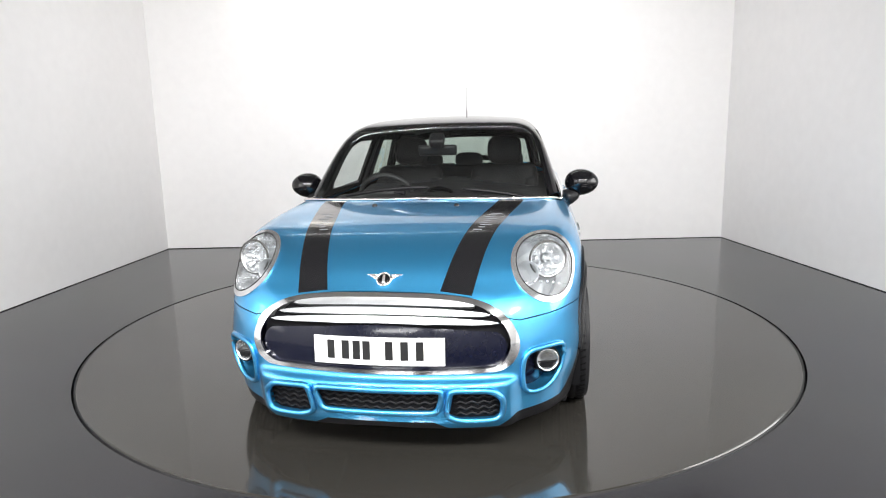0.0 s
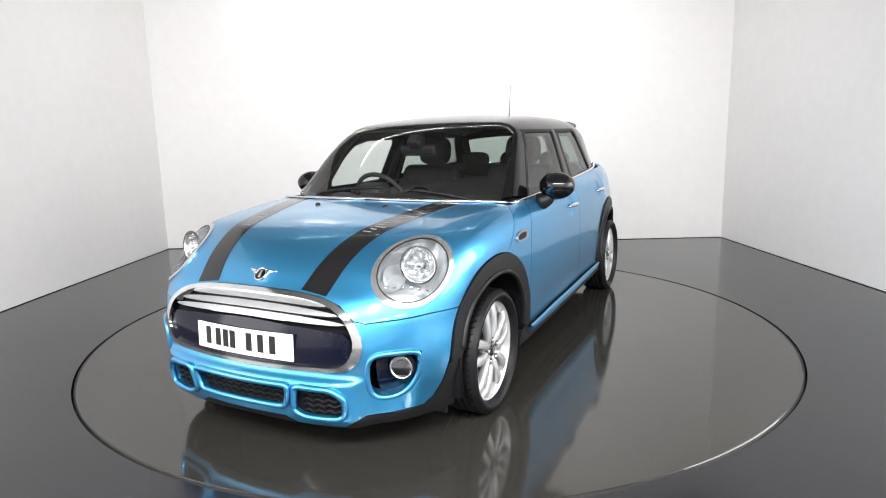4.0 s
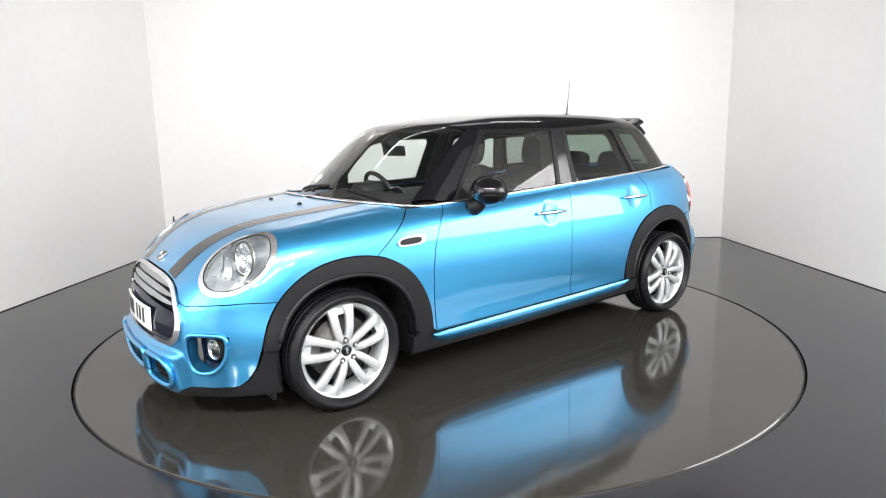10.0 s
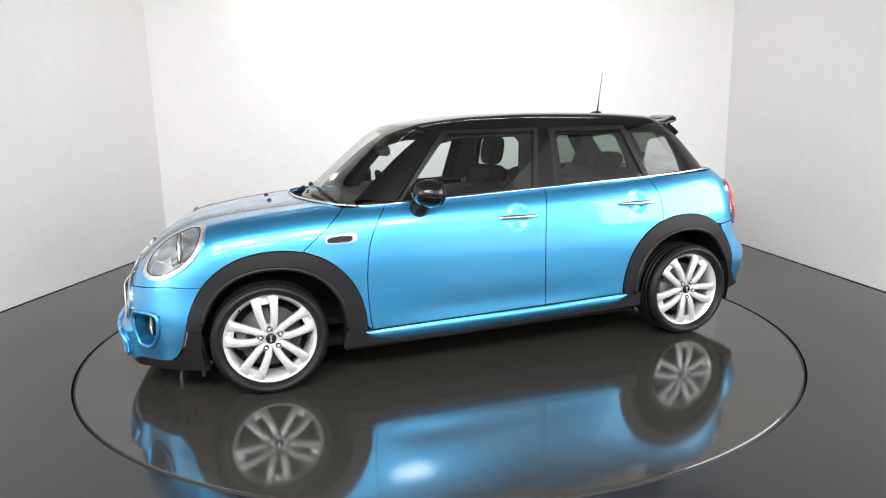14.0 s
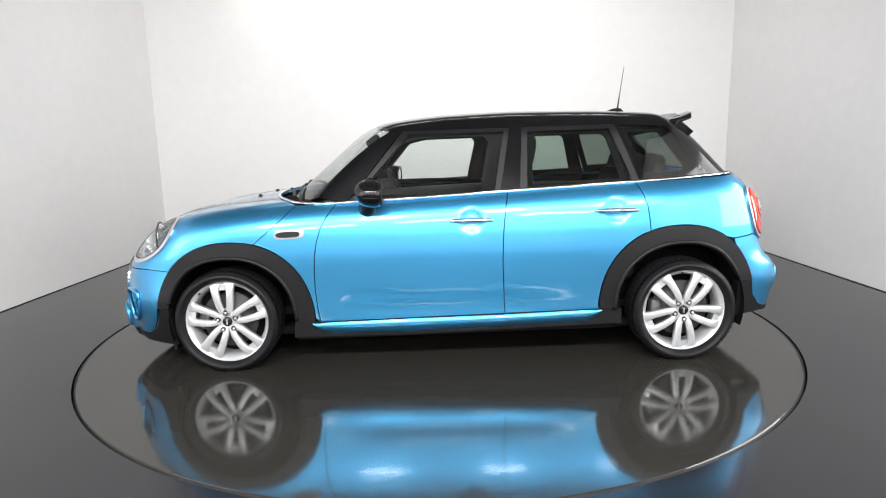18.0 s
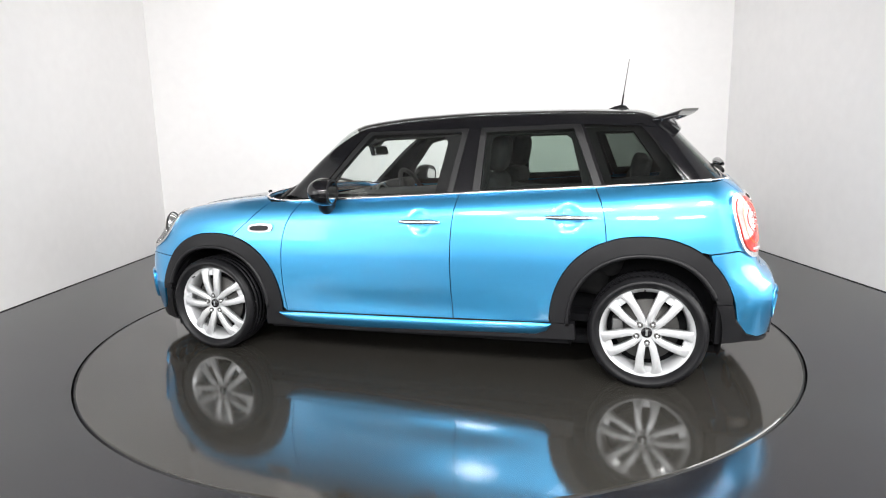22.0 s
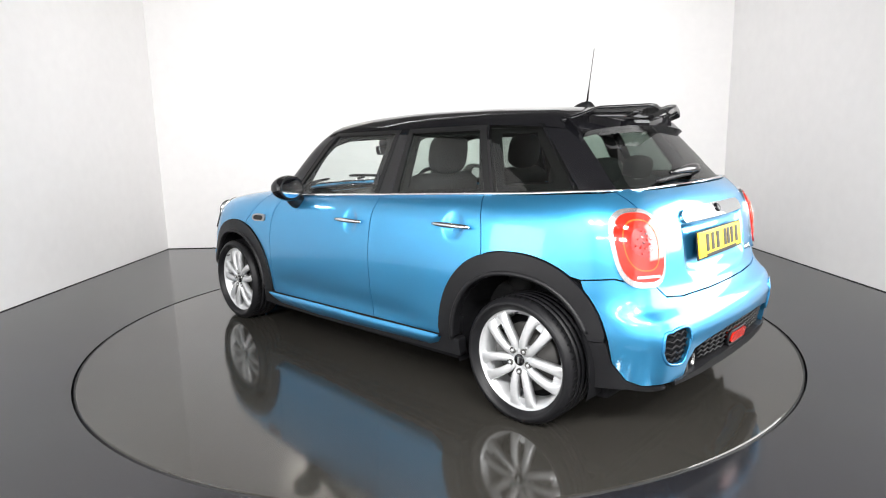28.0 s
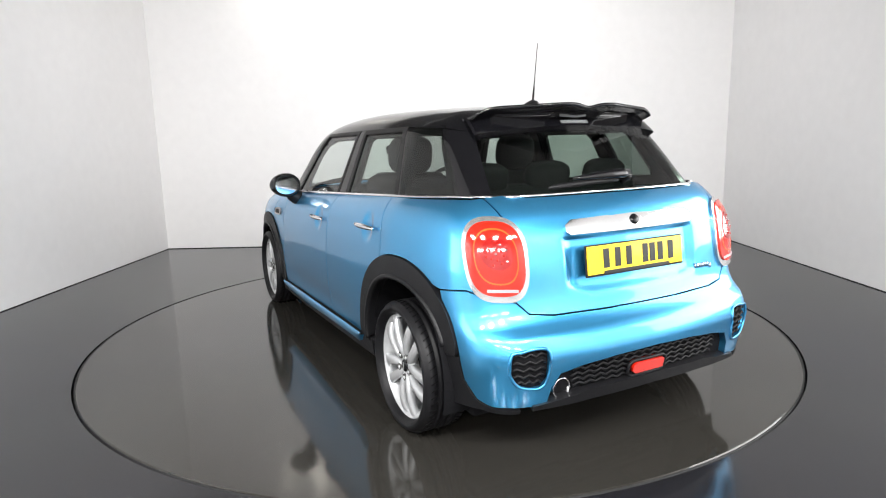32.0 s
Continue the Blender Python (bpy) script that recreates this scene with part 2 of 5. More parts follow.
def body(P):
    x, y, z = P[..., 0], P[..., 1], P[..., 2]
    ay = np.sqrt(y * y + 1e-8)
    s = ay - (SIDE_W(z) - TAPER(x))
    for hx, hz in DISHES:
        s = s + 0.0125 * np.exp(-((((x - hx) / 0.058) ** 2 + ((z - hz) / 0.060) ** 2)) ** 2.4)
    s = s + 0.010 * np.exp(-((z - 0.36) / 0.07) ** 2) * np.clip((0.75 - np.abs(x)) / 0.3, 0, 1)
    s = s - 0.030 * np.exp(-((z - 0.38) / 0.13) ** 2) * ease((x - 1.42) / 0.30)
    s = s - 0.018 * np.exp(-((z - 0.45) / 0.12) ** 2) * ease((-1.46 - x) / 0.32)
    t = z - (HOOD_Z(x) - 0.055 * y * y)
    t = t / np.sqrt(1 + np.clip((x - 1.2) * 1.0, 0, 0.8) ** 2)
    wide = np.maximum(ay - 0.5, 0)
    fr = x - (NOSE_X(z) - 0.258 * y * y - 0.68 * wide**2)
    step01 = lambda v: 1 / (1 + np.exp(-np.clip(v, -40, 40)))
    fr = fr - 0.046 * step01((0.346 - z) / 0.006) * step01((0.528 - ay) / 0.010)
    re = TAIL_X(z) + 0.172 * y * y + 0.36 * wide**2 - x
    re = re + 0.024 * step01((0.340 - ay) / 0.010) * step01((0.884 - z) / 0.004) * step01((z - 0.676 - 0.25 * np.maximum(ay - 0.25, 0)) / 0.010)
    f = smax(s, t, 0.15)
    f = smax(f, fr, 0.23)
    return smax(f, re, 0.125)

ROOF_Z = curve([-1.7, -1.4, -1.15, -0.8, -0.4, 0.0, 0.2, 0.35, 0.5, 0.65, 0.9], [1.375, 1.400, 1.417, 1.433, 1.437, 1.425, 1.409, 1.389, 1.355, 1.30, 1.18])
CABIN_T = curve([-1.8, -1.6, -1.4, -1.2, -1.0, 0.0, 0.5, 0.9], [0.185, 0.132, 0.080, 0.036, 0.012, 0.0, 0.004, 0.02])

def cabin(P):
    x, y, z = P[..., 0], P[..., 1], P[..., 2]
    ay = np.sqrt(y * y + 1e-8)
    s = (ay - (0.748 - (z - 0.95) * 0.36 - CABIN_T(x))) / 1.06
    w = (x - (1.020 - 1.17 * (z - 0.93) - 0.42 * y * y)) / 1.54
    r = (-1.687 + 0.97 * (z - 1.03) + 0.20 * y * y - x) / 1.39
    t = z - (ROOF_Z(x) - 0.10 * y * y)
    f = smax(s, t, 0.13)
    f = smax(f, w, 0.05)
    return smax(f, r, 0.09)

def grad(f, P, e=1e-4):
    g = np.stack([(f(P + d) - f(P - d)) / (2 * e) for d in np.eye(3) * e], -1)
    return g

def unit(v):
    return v / np.maximum(np.linalg.norm(v, axis=-1, keepdims=True), 1e-9)

def snap(f, P, off=0.0, n=12):
    P = np.array(P, float)
    for _ in range(n):
        g = grad(f, P)
        P = P - ((f(P) - off) / np.maximum((g * g).sum(-1), 0.05))[..., None] * g
    return P

def dense(points, step=0.02, closed=True, smooth=False):
    P = np.array(points, float)
    n = len(P)
    out = []
    for i in range(n if closed else n - 1):
        a, b = P[i], P[(i + 1) % n]
        k = max(1, int(np.ceil(np.linalg.norm(b - a) / step)))
        p0 = P[(i - 1) % n] if (closed or i > 0) else a
        p3 = P[(i + 2) % n] if (closed or i < n - 2) else b
        for j in range(k):
            t = j / k
            if smooth:
                out.append(0.5 * (2 * a + (b - p0) * t + (2 * p0 - 5 * a + 4 * b - p3) * t * t + (3 * a - p0 - 3 * b + p3) * t**3))
            else:
                out.append(a + (b - a) * t)
    if not closed:
        out.append(P[-1])
    return np.array(out)

class View:
    """Flattens the skin: rays from an inner point, or straight across from one side."""
    def __init__(self, f, origin=None, axis=None, side=1, ahead=0):
        self.f, self.side, self.ahead = f, side, ahead
        self.origin = None if origin is None else np.array(origin, float)
        if axis is not None:
            w = np.array(axis, float) / np.linalg.norm(axis)
            u = np.cross((0, 0, 1) if abs(w[2]) < 0.9 else (0, 1, 0), w)
            u = u / np.linalg.norm(u)
            self.basis = np.array([u, np.cross(w, u), w])
    def flat(self, P):
        if self.origin is None:
            return P[..., [0, 2]]
        d = unit(P - self.origin) @ self.basis.T
        return d[..., :2] / (1 + d[..., 2:3])
    def lift(self, q, off=0.0):
        q = np.array(q, float)
        if self.origin is None:
            o = np.stack([q[:, 0], np.zeros(len(q)), q[:, 1]], 1)
            d = np.zeros_like(o)
            d[:, 1] = self.side
            far = 1.1
        else:
            s = (q * q).sum(1, keepdims=True)
            d = np.concatenate([2 * q, 1 - s], 1) / (1 + s) @ self.basis
            o = np.repeat(self.origin[None], len(q), 0)
            far = 1.9
        lo, hi = np.zeros(len(q)), np.full(len(q), far)
        for _ in range(34):
            mid = (lo + hi) / 2
            inside = self.f(o + d * mid[:, None]) < off
            lo, hi = np.where(inside, mid, lo), np.where(inside, hi, mid)
        return o + d * lo[:, None]

def inside_poly(q, poly):
    x, y = q[:, 0][:, None], q[:, 1][:, None]
    a, b = poly, np.roll(poly, -1, 0)
    cond = (a[:, 1][None] > y) != (b[:, 1][None] > y)
    with np.errstate(divide="ignore", invalid="ignore"):
        xi = (b[:, 0] - a[:, 0])[None] * (y - a[:, 1][None]) / (b[:, 1] - a[:, 1])[None] + a[:, 0][None]
    return (np.sum(cond & (x < xi), 1) % 2) == 1

def shrink(poly, d):
    area = 0.5 * np.sum(poly[:, 0] * np.roll(poly[:, 1], -1) - poly[:, 1] * np.roll(poly[:, 0], -1))
    t0 = unit(poly - np.roll(poly, 1, 0))
    t1 = unit(np.roll(poly, -1, 0) - poly)
    n0, n1 = np.stack([-t0[:, 1], t0[:, 0]], 1), np.stack([-t1[:, 1], t1[:, 0]], 1)
    b = unit(n0 + n1)
    k = 1 / np.clip((b * n0).sum(1), 0.5, 1)
    return poly + b * (k * d * (1 if area > 0 else -1))[:, None]

from mathutils.geometry import delaunay_2d_cdt

def skin(name, view, outline, material, parent, holes=(), off=0.0, gap=0.0025, depth=0.016, step=0.03, label="", snapped=True, edge=0.02, inner_rim=None):
    """One panel of the skin inside a closed outline, with its returned edges."""
    loops = []
    for k, line in enumerate([outline, *holes]):
        P = dense(line, edge)
        if snapped and view.origin is not None:
            P = seat(view.f, P, off, view.ahead)
        q = view.flat(P)
        scale = 1.0 if view.origin is None else 2.0 * np.mean(np.linalg.norm(P - view.origin, axis=1))
        if gap:
            q = shrink(q, (gap if k == 0 else -gap) / scale)
        loops.append(q)
    g = step / scale
    lo, hi = loops[0].min(0), loops[0].max(0)
    gx, gy = np.meshgrid(np.arange(lo[0], hi[0], g), np.arange(lo[1], hi[1], g * 0.87))
    gx = gx + np.where(np.arange(gx.shape[0]) % 2, g / 2, 0)[:, None]
    grid = np.stack([gx.ravel(), gy.ravel()], 1)
    keep = inside_poly(grid, loops[0])
    for h in loops[1:]:
        keep &= ~inside_poly(grid, h)
    grid = grid[keep]
    edge_pts = np.concatenate(loops)
    if len(grid):
        dist = np.min(np.linalg.norm(grid[:, None] - edge_pts[None], axis=2), 1)
        grid = grid[dist > g * 0.55]
    pts = np.concatenate([edge_pts, grid])
    edges, base = [], 0
    for q in loops:
        edges += [(base + i, base + (i + 1) % len(q)) for i in range(len(q))]
        base += len(q)
    mv, me_, mf, *_ = delaunay_2d_cdt([Vector(p) for p in pts], edges, [], 0, 1e-7)
    mv = np.array([tuple(v) for v in mv])
    tri = np.array([f for f in mf if len(f) == 3])
    mid = mv[tri].mean(1)
    ok = inside_poly(mid, loops[0])
    for h in loops[1:]:
        ok &= ~inside_poly(mid, h)
    tri = tri[ok]
    V = view.lift(mv, off)
    N = unit(grad(view.f, V))
    fn = np.cross(V[tri[:, 1]] - V[tri[:, 0]], V[tri[:, 2]] - V[tri[:, 0]])
    flip = (fn * N[tri[:, 0]]).sum(1) < 0
    tri[flip] = tri[flip][:, ::-1]
    verts, norms, faces = [V], [N], [tri]
    count = len(V)
    if depth:
        for k, q in enumerate(loops):
            A = view.lift(q, off)
            n0 = unit(grad(view.f, A))
            dd = depth if k == 0 or inner_rim is None else inner_rim
            B = A - n0 * dd
            t = unit(np.roll(A, -1, 0) - np.roll(A, 1, 0))
            out = unit(np.cross(t, n0))
            m = A.mean(0)
            sgn = np.sign(((A - m) * out).sum()) * (1 if k == 0 else -1)
            out = out * sgn
            L = len(A)
            i = np.arange(L)
            j = (i + 1) % L
            quads = np.stack([count + i, count + j, count + L + j, count + L + i], 1)
            qn = np.cross(A[j] - A, B - A)
            if ((qn * out).sum() < 0):
                quads = quads[:, ::-1]
            verts += [A, B]
            norms += [out, out]
            faces.append(quads)
            count += 2 * L
    allf = [tuple(int(v) for v in f) for fs in faces for f in fs]
    return from_arrays(name, np.concatenate(verts), allf, material, parent, np.concatenate(norms), label)

def along_x(f, P, off, ahead):
    """Slides points forward or back until they lie on the skin."""
    P = np.array(P, float)
    lo, hi = np.full(len(P), 1.2 * ahead), np.full(len(P), 2.3 * ahead)
    if f is cabin:
        lo = np.full(len(P), -0.3 if ahead > 0 else -1.0)
        hi = np.full(len(P), 1.3 if ahead > 0 else -1.9)
    for _ in range(36):
        mid = (lo + hi) / 2
        Q = P.copy()
        Q[:, 0] = mid
        inside = f(Q) < off
        lo, hi = np.where(inside, mid, lo), np.where(inside, hi, mid)
    P[:, 0] = lo
    return P

def seat(f, P, off, ahead):
    """Puts points on the skin: along the car where it faces ahead or back, else by the shortest way."""
    A = snap(f, P, off)
    if not ahead:
        return A
    n = unit(grad(f, A))
    B = along_x(f, P, off, ahead)
    near = np.abs(f(np.array(P, float)) - off) < 0.006
    front = (n[:, 0] * ahead > 0.5) & (np.linalg.norm(A - B, axis=1) < 0.25) & ~near
    return np.where(front[:, None], B, A)

def on_side(x, z, s=1, f=None):
    """The place on the flank at that length and height."""
    return tuple(View(f or body, side=s).lift([(x, z)])[0])

def mirrored(pts):
    return [(p[0], -p[1], p[2]) for p in pts]

def ring_of(c, a, b, n=48, power=2.0):
    c, a, b = (np.array(v, float) for v in (c, a, b))
    out = []
    for i in range(n):
        t = 2 * math.pi * i / n
        ct, st = math.cos(t), math.sin(t)
        out.append(c + a * math.copysign(abs(ct) ** (2 / power), ct) + b * math.copysign(abs(st) ** (2 / power), st))
    return out

def xz(points, y):
    return [(x, y, z) for x, z in points]

def strip(name, f, line, width, material, parent, off=0.004, thick=0.006, label="", closed=False, step=0.03):
    """A raised bead along a line on the skin."""
    P = snap(f, dense(line, step, closed), 0.0)
    N = unit(grad(f, P))
    T = unit(np.roll(P, -1, 0) - np.roll(P, 1, 0)) if closed else unit(np.gradient(P, axis=0))
    S = unit(np.cross(T, N))
    prof = [(-0.5, -0.003), (-0.5, off * 0.4), (-0.3, off), (0.3, off), (0.5, off * 0.4), (0.5, -0.003)]
    rows = [P + S * (a * width) + N * b for a, b in prof]
    L, K = len(P), len(prof)
    V = np.stack(rows, 1).reshape(-1, 3)
    faces = [(i * K + k, ((i + 1) % L) * K + k, ((i + 1) % L) * K + k + 1, i * K + k + 1) for i in range(L if closed else L - 1) for k in range(K - 1)]
    bm = bmesh.new()
    vs = [bm.verts.new(v) for v in V]
    for q in faces:
        bm.faces.new([vs[k] for k in q])
    if not closed:
        bm.faces.new(vs[:K])
        bm.faces.new(vs[-K:][::-1])
    bmesh.ops.recalc_face_normals(bm, faces=bm.faces)
    return part(name, bm, material, parent, label)

# ---- the room ----
def room():
    T = 0.15
    bm = bmesh.new()
    rim = [bm.verts.new((2.262 * math.cos(a), 2.262 * math.sin(a), 0)) for a in np.linspace(0, 2 * math.pi, 128, endpoint=False)]
    out = [bm.verts.new(p) for p in ((ROOM_L - .3, ROOM_F, 0), (ROOM_R + .3, ROOM_F, 0), (ROOM_R + .3, ROOM_B + .3, 0), (ROOM_L - .3, ROOM_B + .3, 0))]
    es = [bm.edges.new((rim[i], rim[(i + 1) % 128])) for i in range(128)] + [bm.edges.new((out[i], out[(i + 1) % 4])) for i in range(4)]
    bmesh.ops.triangle_fill(bm, edges=es, use_beauty=True)
    bmesh.ops.recalc_face_normals(bm, faces=bm.faces)
    if bm.faces[:][0].normal.z < 0:
        bmesh.ops.reverse_faces(bm, faces=bm.faces)
    low = [bm.verts.new((v.co.x, v.co.y, -0.06)) for v in rim]
    for i in range(128):
        bm.faces.new((rim[i], low[i], low[(i + 1) % 128], rim[(i + 1) % 128]))
    tagged(from_bm("floor", bm, FLOOR, smooth=False), "dark grey glossy painted concrete studio floor", "floor", kind="structure")
    pit = lathe([(0.0, -0.06), (2.30, -0.06)], 96)
    tagged(from_bm("turntable_pit", pit, GAP, smooth=False), "dark recess under the rim of the turntable", "floor", kind="structure")
    def slab(name, a, b, n, h=ROOM_H):
        a, b, n = Vector((*a, 0)), Vector((*b, 0)), Vector((*n, 0))
        bm = bmesh.new()
        vs = [bm.verts.new(p) for p in (a, b, b + n * T, a + n * T)]
        f = bm.faces.new(vs)
        top = bmesh.ops.extrude_face_region(bm, geom=[f])
        bmesh.ops.translate(bm, vec=(0, 0, h), verts=[v for v in top["geom"] if isinstance(v, bmesh.types.BMVert)])
        bmesh.ops.recalc_face_normals(bm, faces=bm.faces)
        far = name == "wall_front"
        return tagged(from_bm(name, bm, FRONT_WALL if far else WALL, smooth=False), "plain grey wall behind the camera" if far else "smooth white painted plaster studio wall", "wall", kind="structure")
    slab("wall_left", (-3.74, -6.6), (-3.385, 3.34), (-1, 0))
    slab("wall_right", (3.55, -6.6), (3.53, 3.21), (1, 0))
    slab("wall_back", (-3.535, 3.341), (3.68, 3.203), (0, 1))
    slab("wall_front", (-3.8, -6.6), (3.7, -6.6), (0, -1))
    for nm, a, b, n in (("baseboard_left", (-3.74, -6.6), (-3.385, 3.34), (1, 0)), ("baseboard_right", (3.55, -6.6), (3.53, 3.21), (-1, 0)), ("baseboard_back", (-3.385, 3.338), (3.53, 3.206), (0, -1))):
        a, b, n = Vector((*a, 0.0)), Vector((*b, 0.0)), Vector((*n, 0))
        seam = tube([a + n * 0.003 + Vector((0, 0, 0.004)), b + n * 0.003 + Vector((0, 0, 0.002))], 0.0045, 6)
        tagged(from_bm(nm, seam, GAP), "thin dark joint between floor and wall", "baseboard", kind="structure")
    bm = box_bm(7.9, 10.4, 0.12, pose(0, -1.6, ROOM_H + 0.06))
    tagged(from_bm("ceiling", bm, CEILING, smooth=False), "plain grey painted studio ceiling", "ceiling", kind="structure")

def wall_lamp():
    """A shaded lamp that washes the wall behind it."""
    lamp = tagged(new("wall_lamp"), "round shaded white lamp washing the top of the white wall", "lamp")
    lamp.matrix_basis = pose(-1.83, ROOM_B, 3.20, 90, 0, 0)
    part("shade", lathe([(0.0, 0.150), (0.13, 0.146), (0.165, 0.130), (0.175, 0.110), (0.160, 0.112), (0.12, 0.130), (0.0, 0.134)], 40), CEIL, lamp, "white dished shade")
    part("diffuser", lathe([(0.0, 0.080), (0.12, 0.082), (0.145, 0.095), (0.145, 0.108), (0.10, 0.126), (0.0, 0.130)], 40), LIGHT_PANEL, lamp, "glowing warm white disc")
    part("wall_stem", lathe([(0.05, 0.0), (0.045, 0.01), (0.018, 0.015), (0.018, 0.085), (0.0, 0.085)], 24), CEIL, lamp)

def light_fixture(m, sx, sy, drop, label):
    f = tagged(new("ceiling_light"), label, "light")
    f.matrix_basis = m
    f["group"] = "ceiling lights"
    part("housing", box_bm(sx + 0.06, sy + 0.06, 0.05, pose(0, 0, 0.036), 0.01), CEIL, f, "white metal housing", smooth=False)
    for k in (-1, 1):
        part("hanger", tube([(0.4 * sx * k, 0, 0.05), (0.4 * sx * k, 0.0, 0.05 + drop)], 0.006, 6), STEEL, f)

def fill_panel_frame(m, sx, sy, k):
    """A slim frame round the glow of an added fill panel."""
    f = tagged(new("window_%d" % k), "unseen lit panel in a white frame, added to light the car", "window", kind="structure")
    f.matrix_basis = m
    for dx, dy, w, h in ((0, sy / 2 + 0.03, sx + 0.12, 0.06), (0, -sy / 2 - 0.03, sx + 0.12, 0.06), (sx / 2 + 0.03, 0, 0.06, sy), (-sx / 2 - 0.03, 0, 0.06, sy)):
        part("frame_rail", box_bm(w, h, 0.05, pose(dx, dy, 0.0)), CEIL, f, smooth=False)

def turntable():
    base = tagged(new("turntable"), "round grey glossy car turntable set flush in the floor", "turntable")
    top = lathe([(0.0, 0.0), (2.20, 0.0), (2.238, 0.0), (2.243, -0.004), (2.243, -0.05)], 160)
    part("deck", top, TABLE, base, "grey glossy painted disc", smooth=False)
    edge = lathe([(2.2432, -0.006), (2.2475, -0.0015), (2.2505, -0.0015), (2.2505, -0.05)], 160)
    part("edge_strip", edge, PLASTIC, base, "black rubber edging")
    return base
# ---- the car, panel by panel ----
FRONT_O, REAR_O = (1.10, 0, 0.45), (-1.15, 0, 0.58)
V_HOOD = View(body, FRONT_O, (0.45, 0, 1.0))
V_NOSE = View(body, (1.05, 0, 0.40), (1, 0, 0.02), ahead=1)
V_TAIL = View(body, REAR_O, (-1, 0, 0.1), ahead=-1)
V_SIDE = {1: View(body, side=1), -1: View(body, side=-1)}
C_SIDE = {1: View(cabin, side=1), -1: View(cabin, side=-1)}
V_ROOF = View(cabin, (-0.45, 0, 0.75), (0, 0, 1))
V_SCREEN = View(cabin, (-0.1, 0, 0.9), (1, 0, 0.35))
V_BACK = View(cabin, (-0.8, 0, 1.0), (-1, 0, 0.25))
BELT = curve([-1.70, -1.55, -1.30, -1.02, -0.30, 0.41, 0.66, 0.90], [1.036, 1.033, 1.021, 1.010, 0.976, 0.942, 0.932, 0.926])

def belt(x, rise=0.0):
    return float(BELT(x)) + rise

ARCHES = {"F": ((1.235, 0.27, 0.45, 0.47), (1.2535, 0.285, 0.354, 0.358)), "R": ((-1.25, 0.30, 0.453, 0.477), (-1.262, 0.300, 0.362, 0.372))}

def arch_at(spec, t, n=2.2):
    cx, cz, a, b = spec
    c, s = math.cos(t), math.sin(t)
    return (cx + a * math.copysign(abs(c) ** (2 / n), c), cz + b * math.copysign(abs(s) ** (2 / n), s))

def arch_between(spec, p, q, steps=14):
    """Points of the arch from beside p to beside q, over the top or along the flank."""
    ts = np.linspace(-0.25, math.pi + 0.25, 721)
    pts = np.array([arch_at(spec, t) for t in ts])
    i = int(np.argmin(np.linalg.norm(pts - np.array(p), axis=1)))
    j = int(np.argmin(np.linalg.norm(pts - np.array(q), axis=1)))
    return [tuple(pts[int(round(k))]) for k in np.linspace(i, j, steps)]

HEADLAMP = ((1.700, 0.634, 0.741), (-0.083, 0.126, -0.024), (-0.131, -0.014, 0.120))
TAILLAMP = ((-1.735, 0.622, 0.818), (0.058, 0.0985, 0.004), (0.043, -0.004, 0.147))
GRILLE = [(0.0, 0.674), (0.2, 0.670), (0.34, 0.656), (0.43, 0.630), (0.50, 0.580), (0.540, 0.500), (0.53, 0.435), (0.49, 0.394), (0.40, 0.379), (0.0, 0.376)]

def grille_loop(k=1.0, kz=1.0):
    half = dense([(2.0, y * k, 0.53 + (z - 0.53) * kz) for y, z in GRILLE], 0.03, closed=False, smooth=True)
    other = half[1:-1][::-1] * np.array([1, -1, 1])
    return np.concatenate([half, other])

def seam_front(s=1):
    return [(1.603, 0.79 * s, 0.583), (1.733, 0.741 * s, 0.586), (1.845, 0.66 * s, 0.580), (1.925, 0.545 * s, 0.570)]

def both(f):
    for s in (1, -1):
        f(s)

def sill_blade(car, s):
    """The painted side skirt: a rounded rail that swells out under the doors."""
    bm = bmesh.new()
    rows = []
    xs, vs = np.linspace(0.80, -0.812, 60), np.linspace(0, 1, 13)
    top = np.interp(xs, (-0.80, -0.274, 0.26, 0.788), (0.316, 0.299, 0.289, 0.277))
    low = np.interp(xs, (-0.812, -0.79, -0.73, 0.273, 0.70, 0.77, 0.80), (0.300, 0.262, 0.236, 0.200, 0.202, 0.222, 0.262))
    flank = np.array(View(body, side=s).lift([(x, max(t + (l - t) * v, 0.24)) for x, t, l in zip(xs, top, low) for v in vs])).reshape(60, 13, 3)
    for i, x in enumerate(xs):
        row = []
        for k, v in enumerate(vs):
            out = -0.014 + 0.042 * math.sin(math.pi * min(1.0, 0.16 + 0.84 * v) ** 0.75) ** 0.7 if v < 1 else -0.03
            row.append(bm.verts.new((x, s * (abs(flank[i, k, 1]) + out), top[i] + (low[i] - top[i]) * v)))
        rows.append(row)
    for p, q in zip(rows, rows[1:]):
        for k in range(12):
            bm.faces.new((p[k], p[k + 1], q[k + 1], q[k]))
    bmesh.ops.recalc_face_normals(bm, faces=bm.faces)
    part("sill_blade", bm, BLUE, car, "metallic blue side skirt")

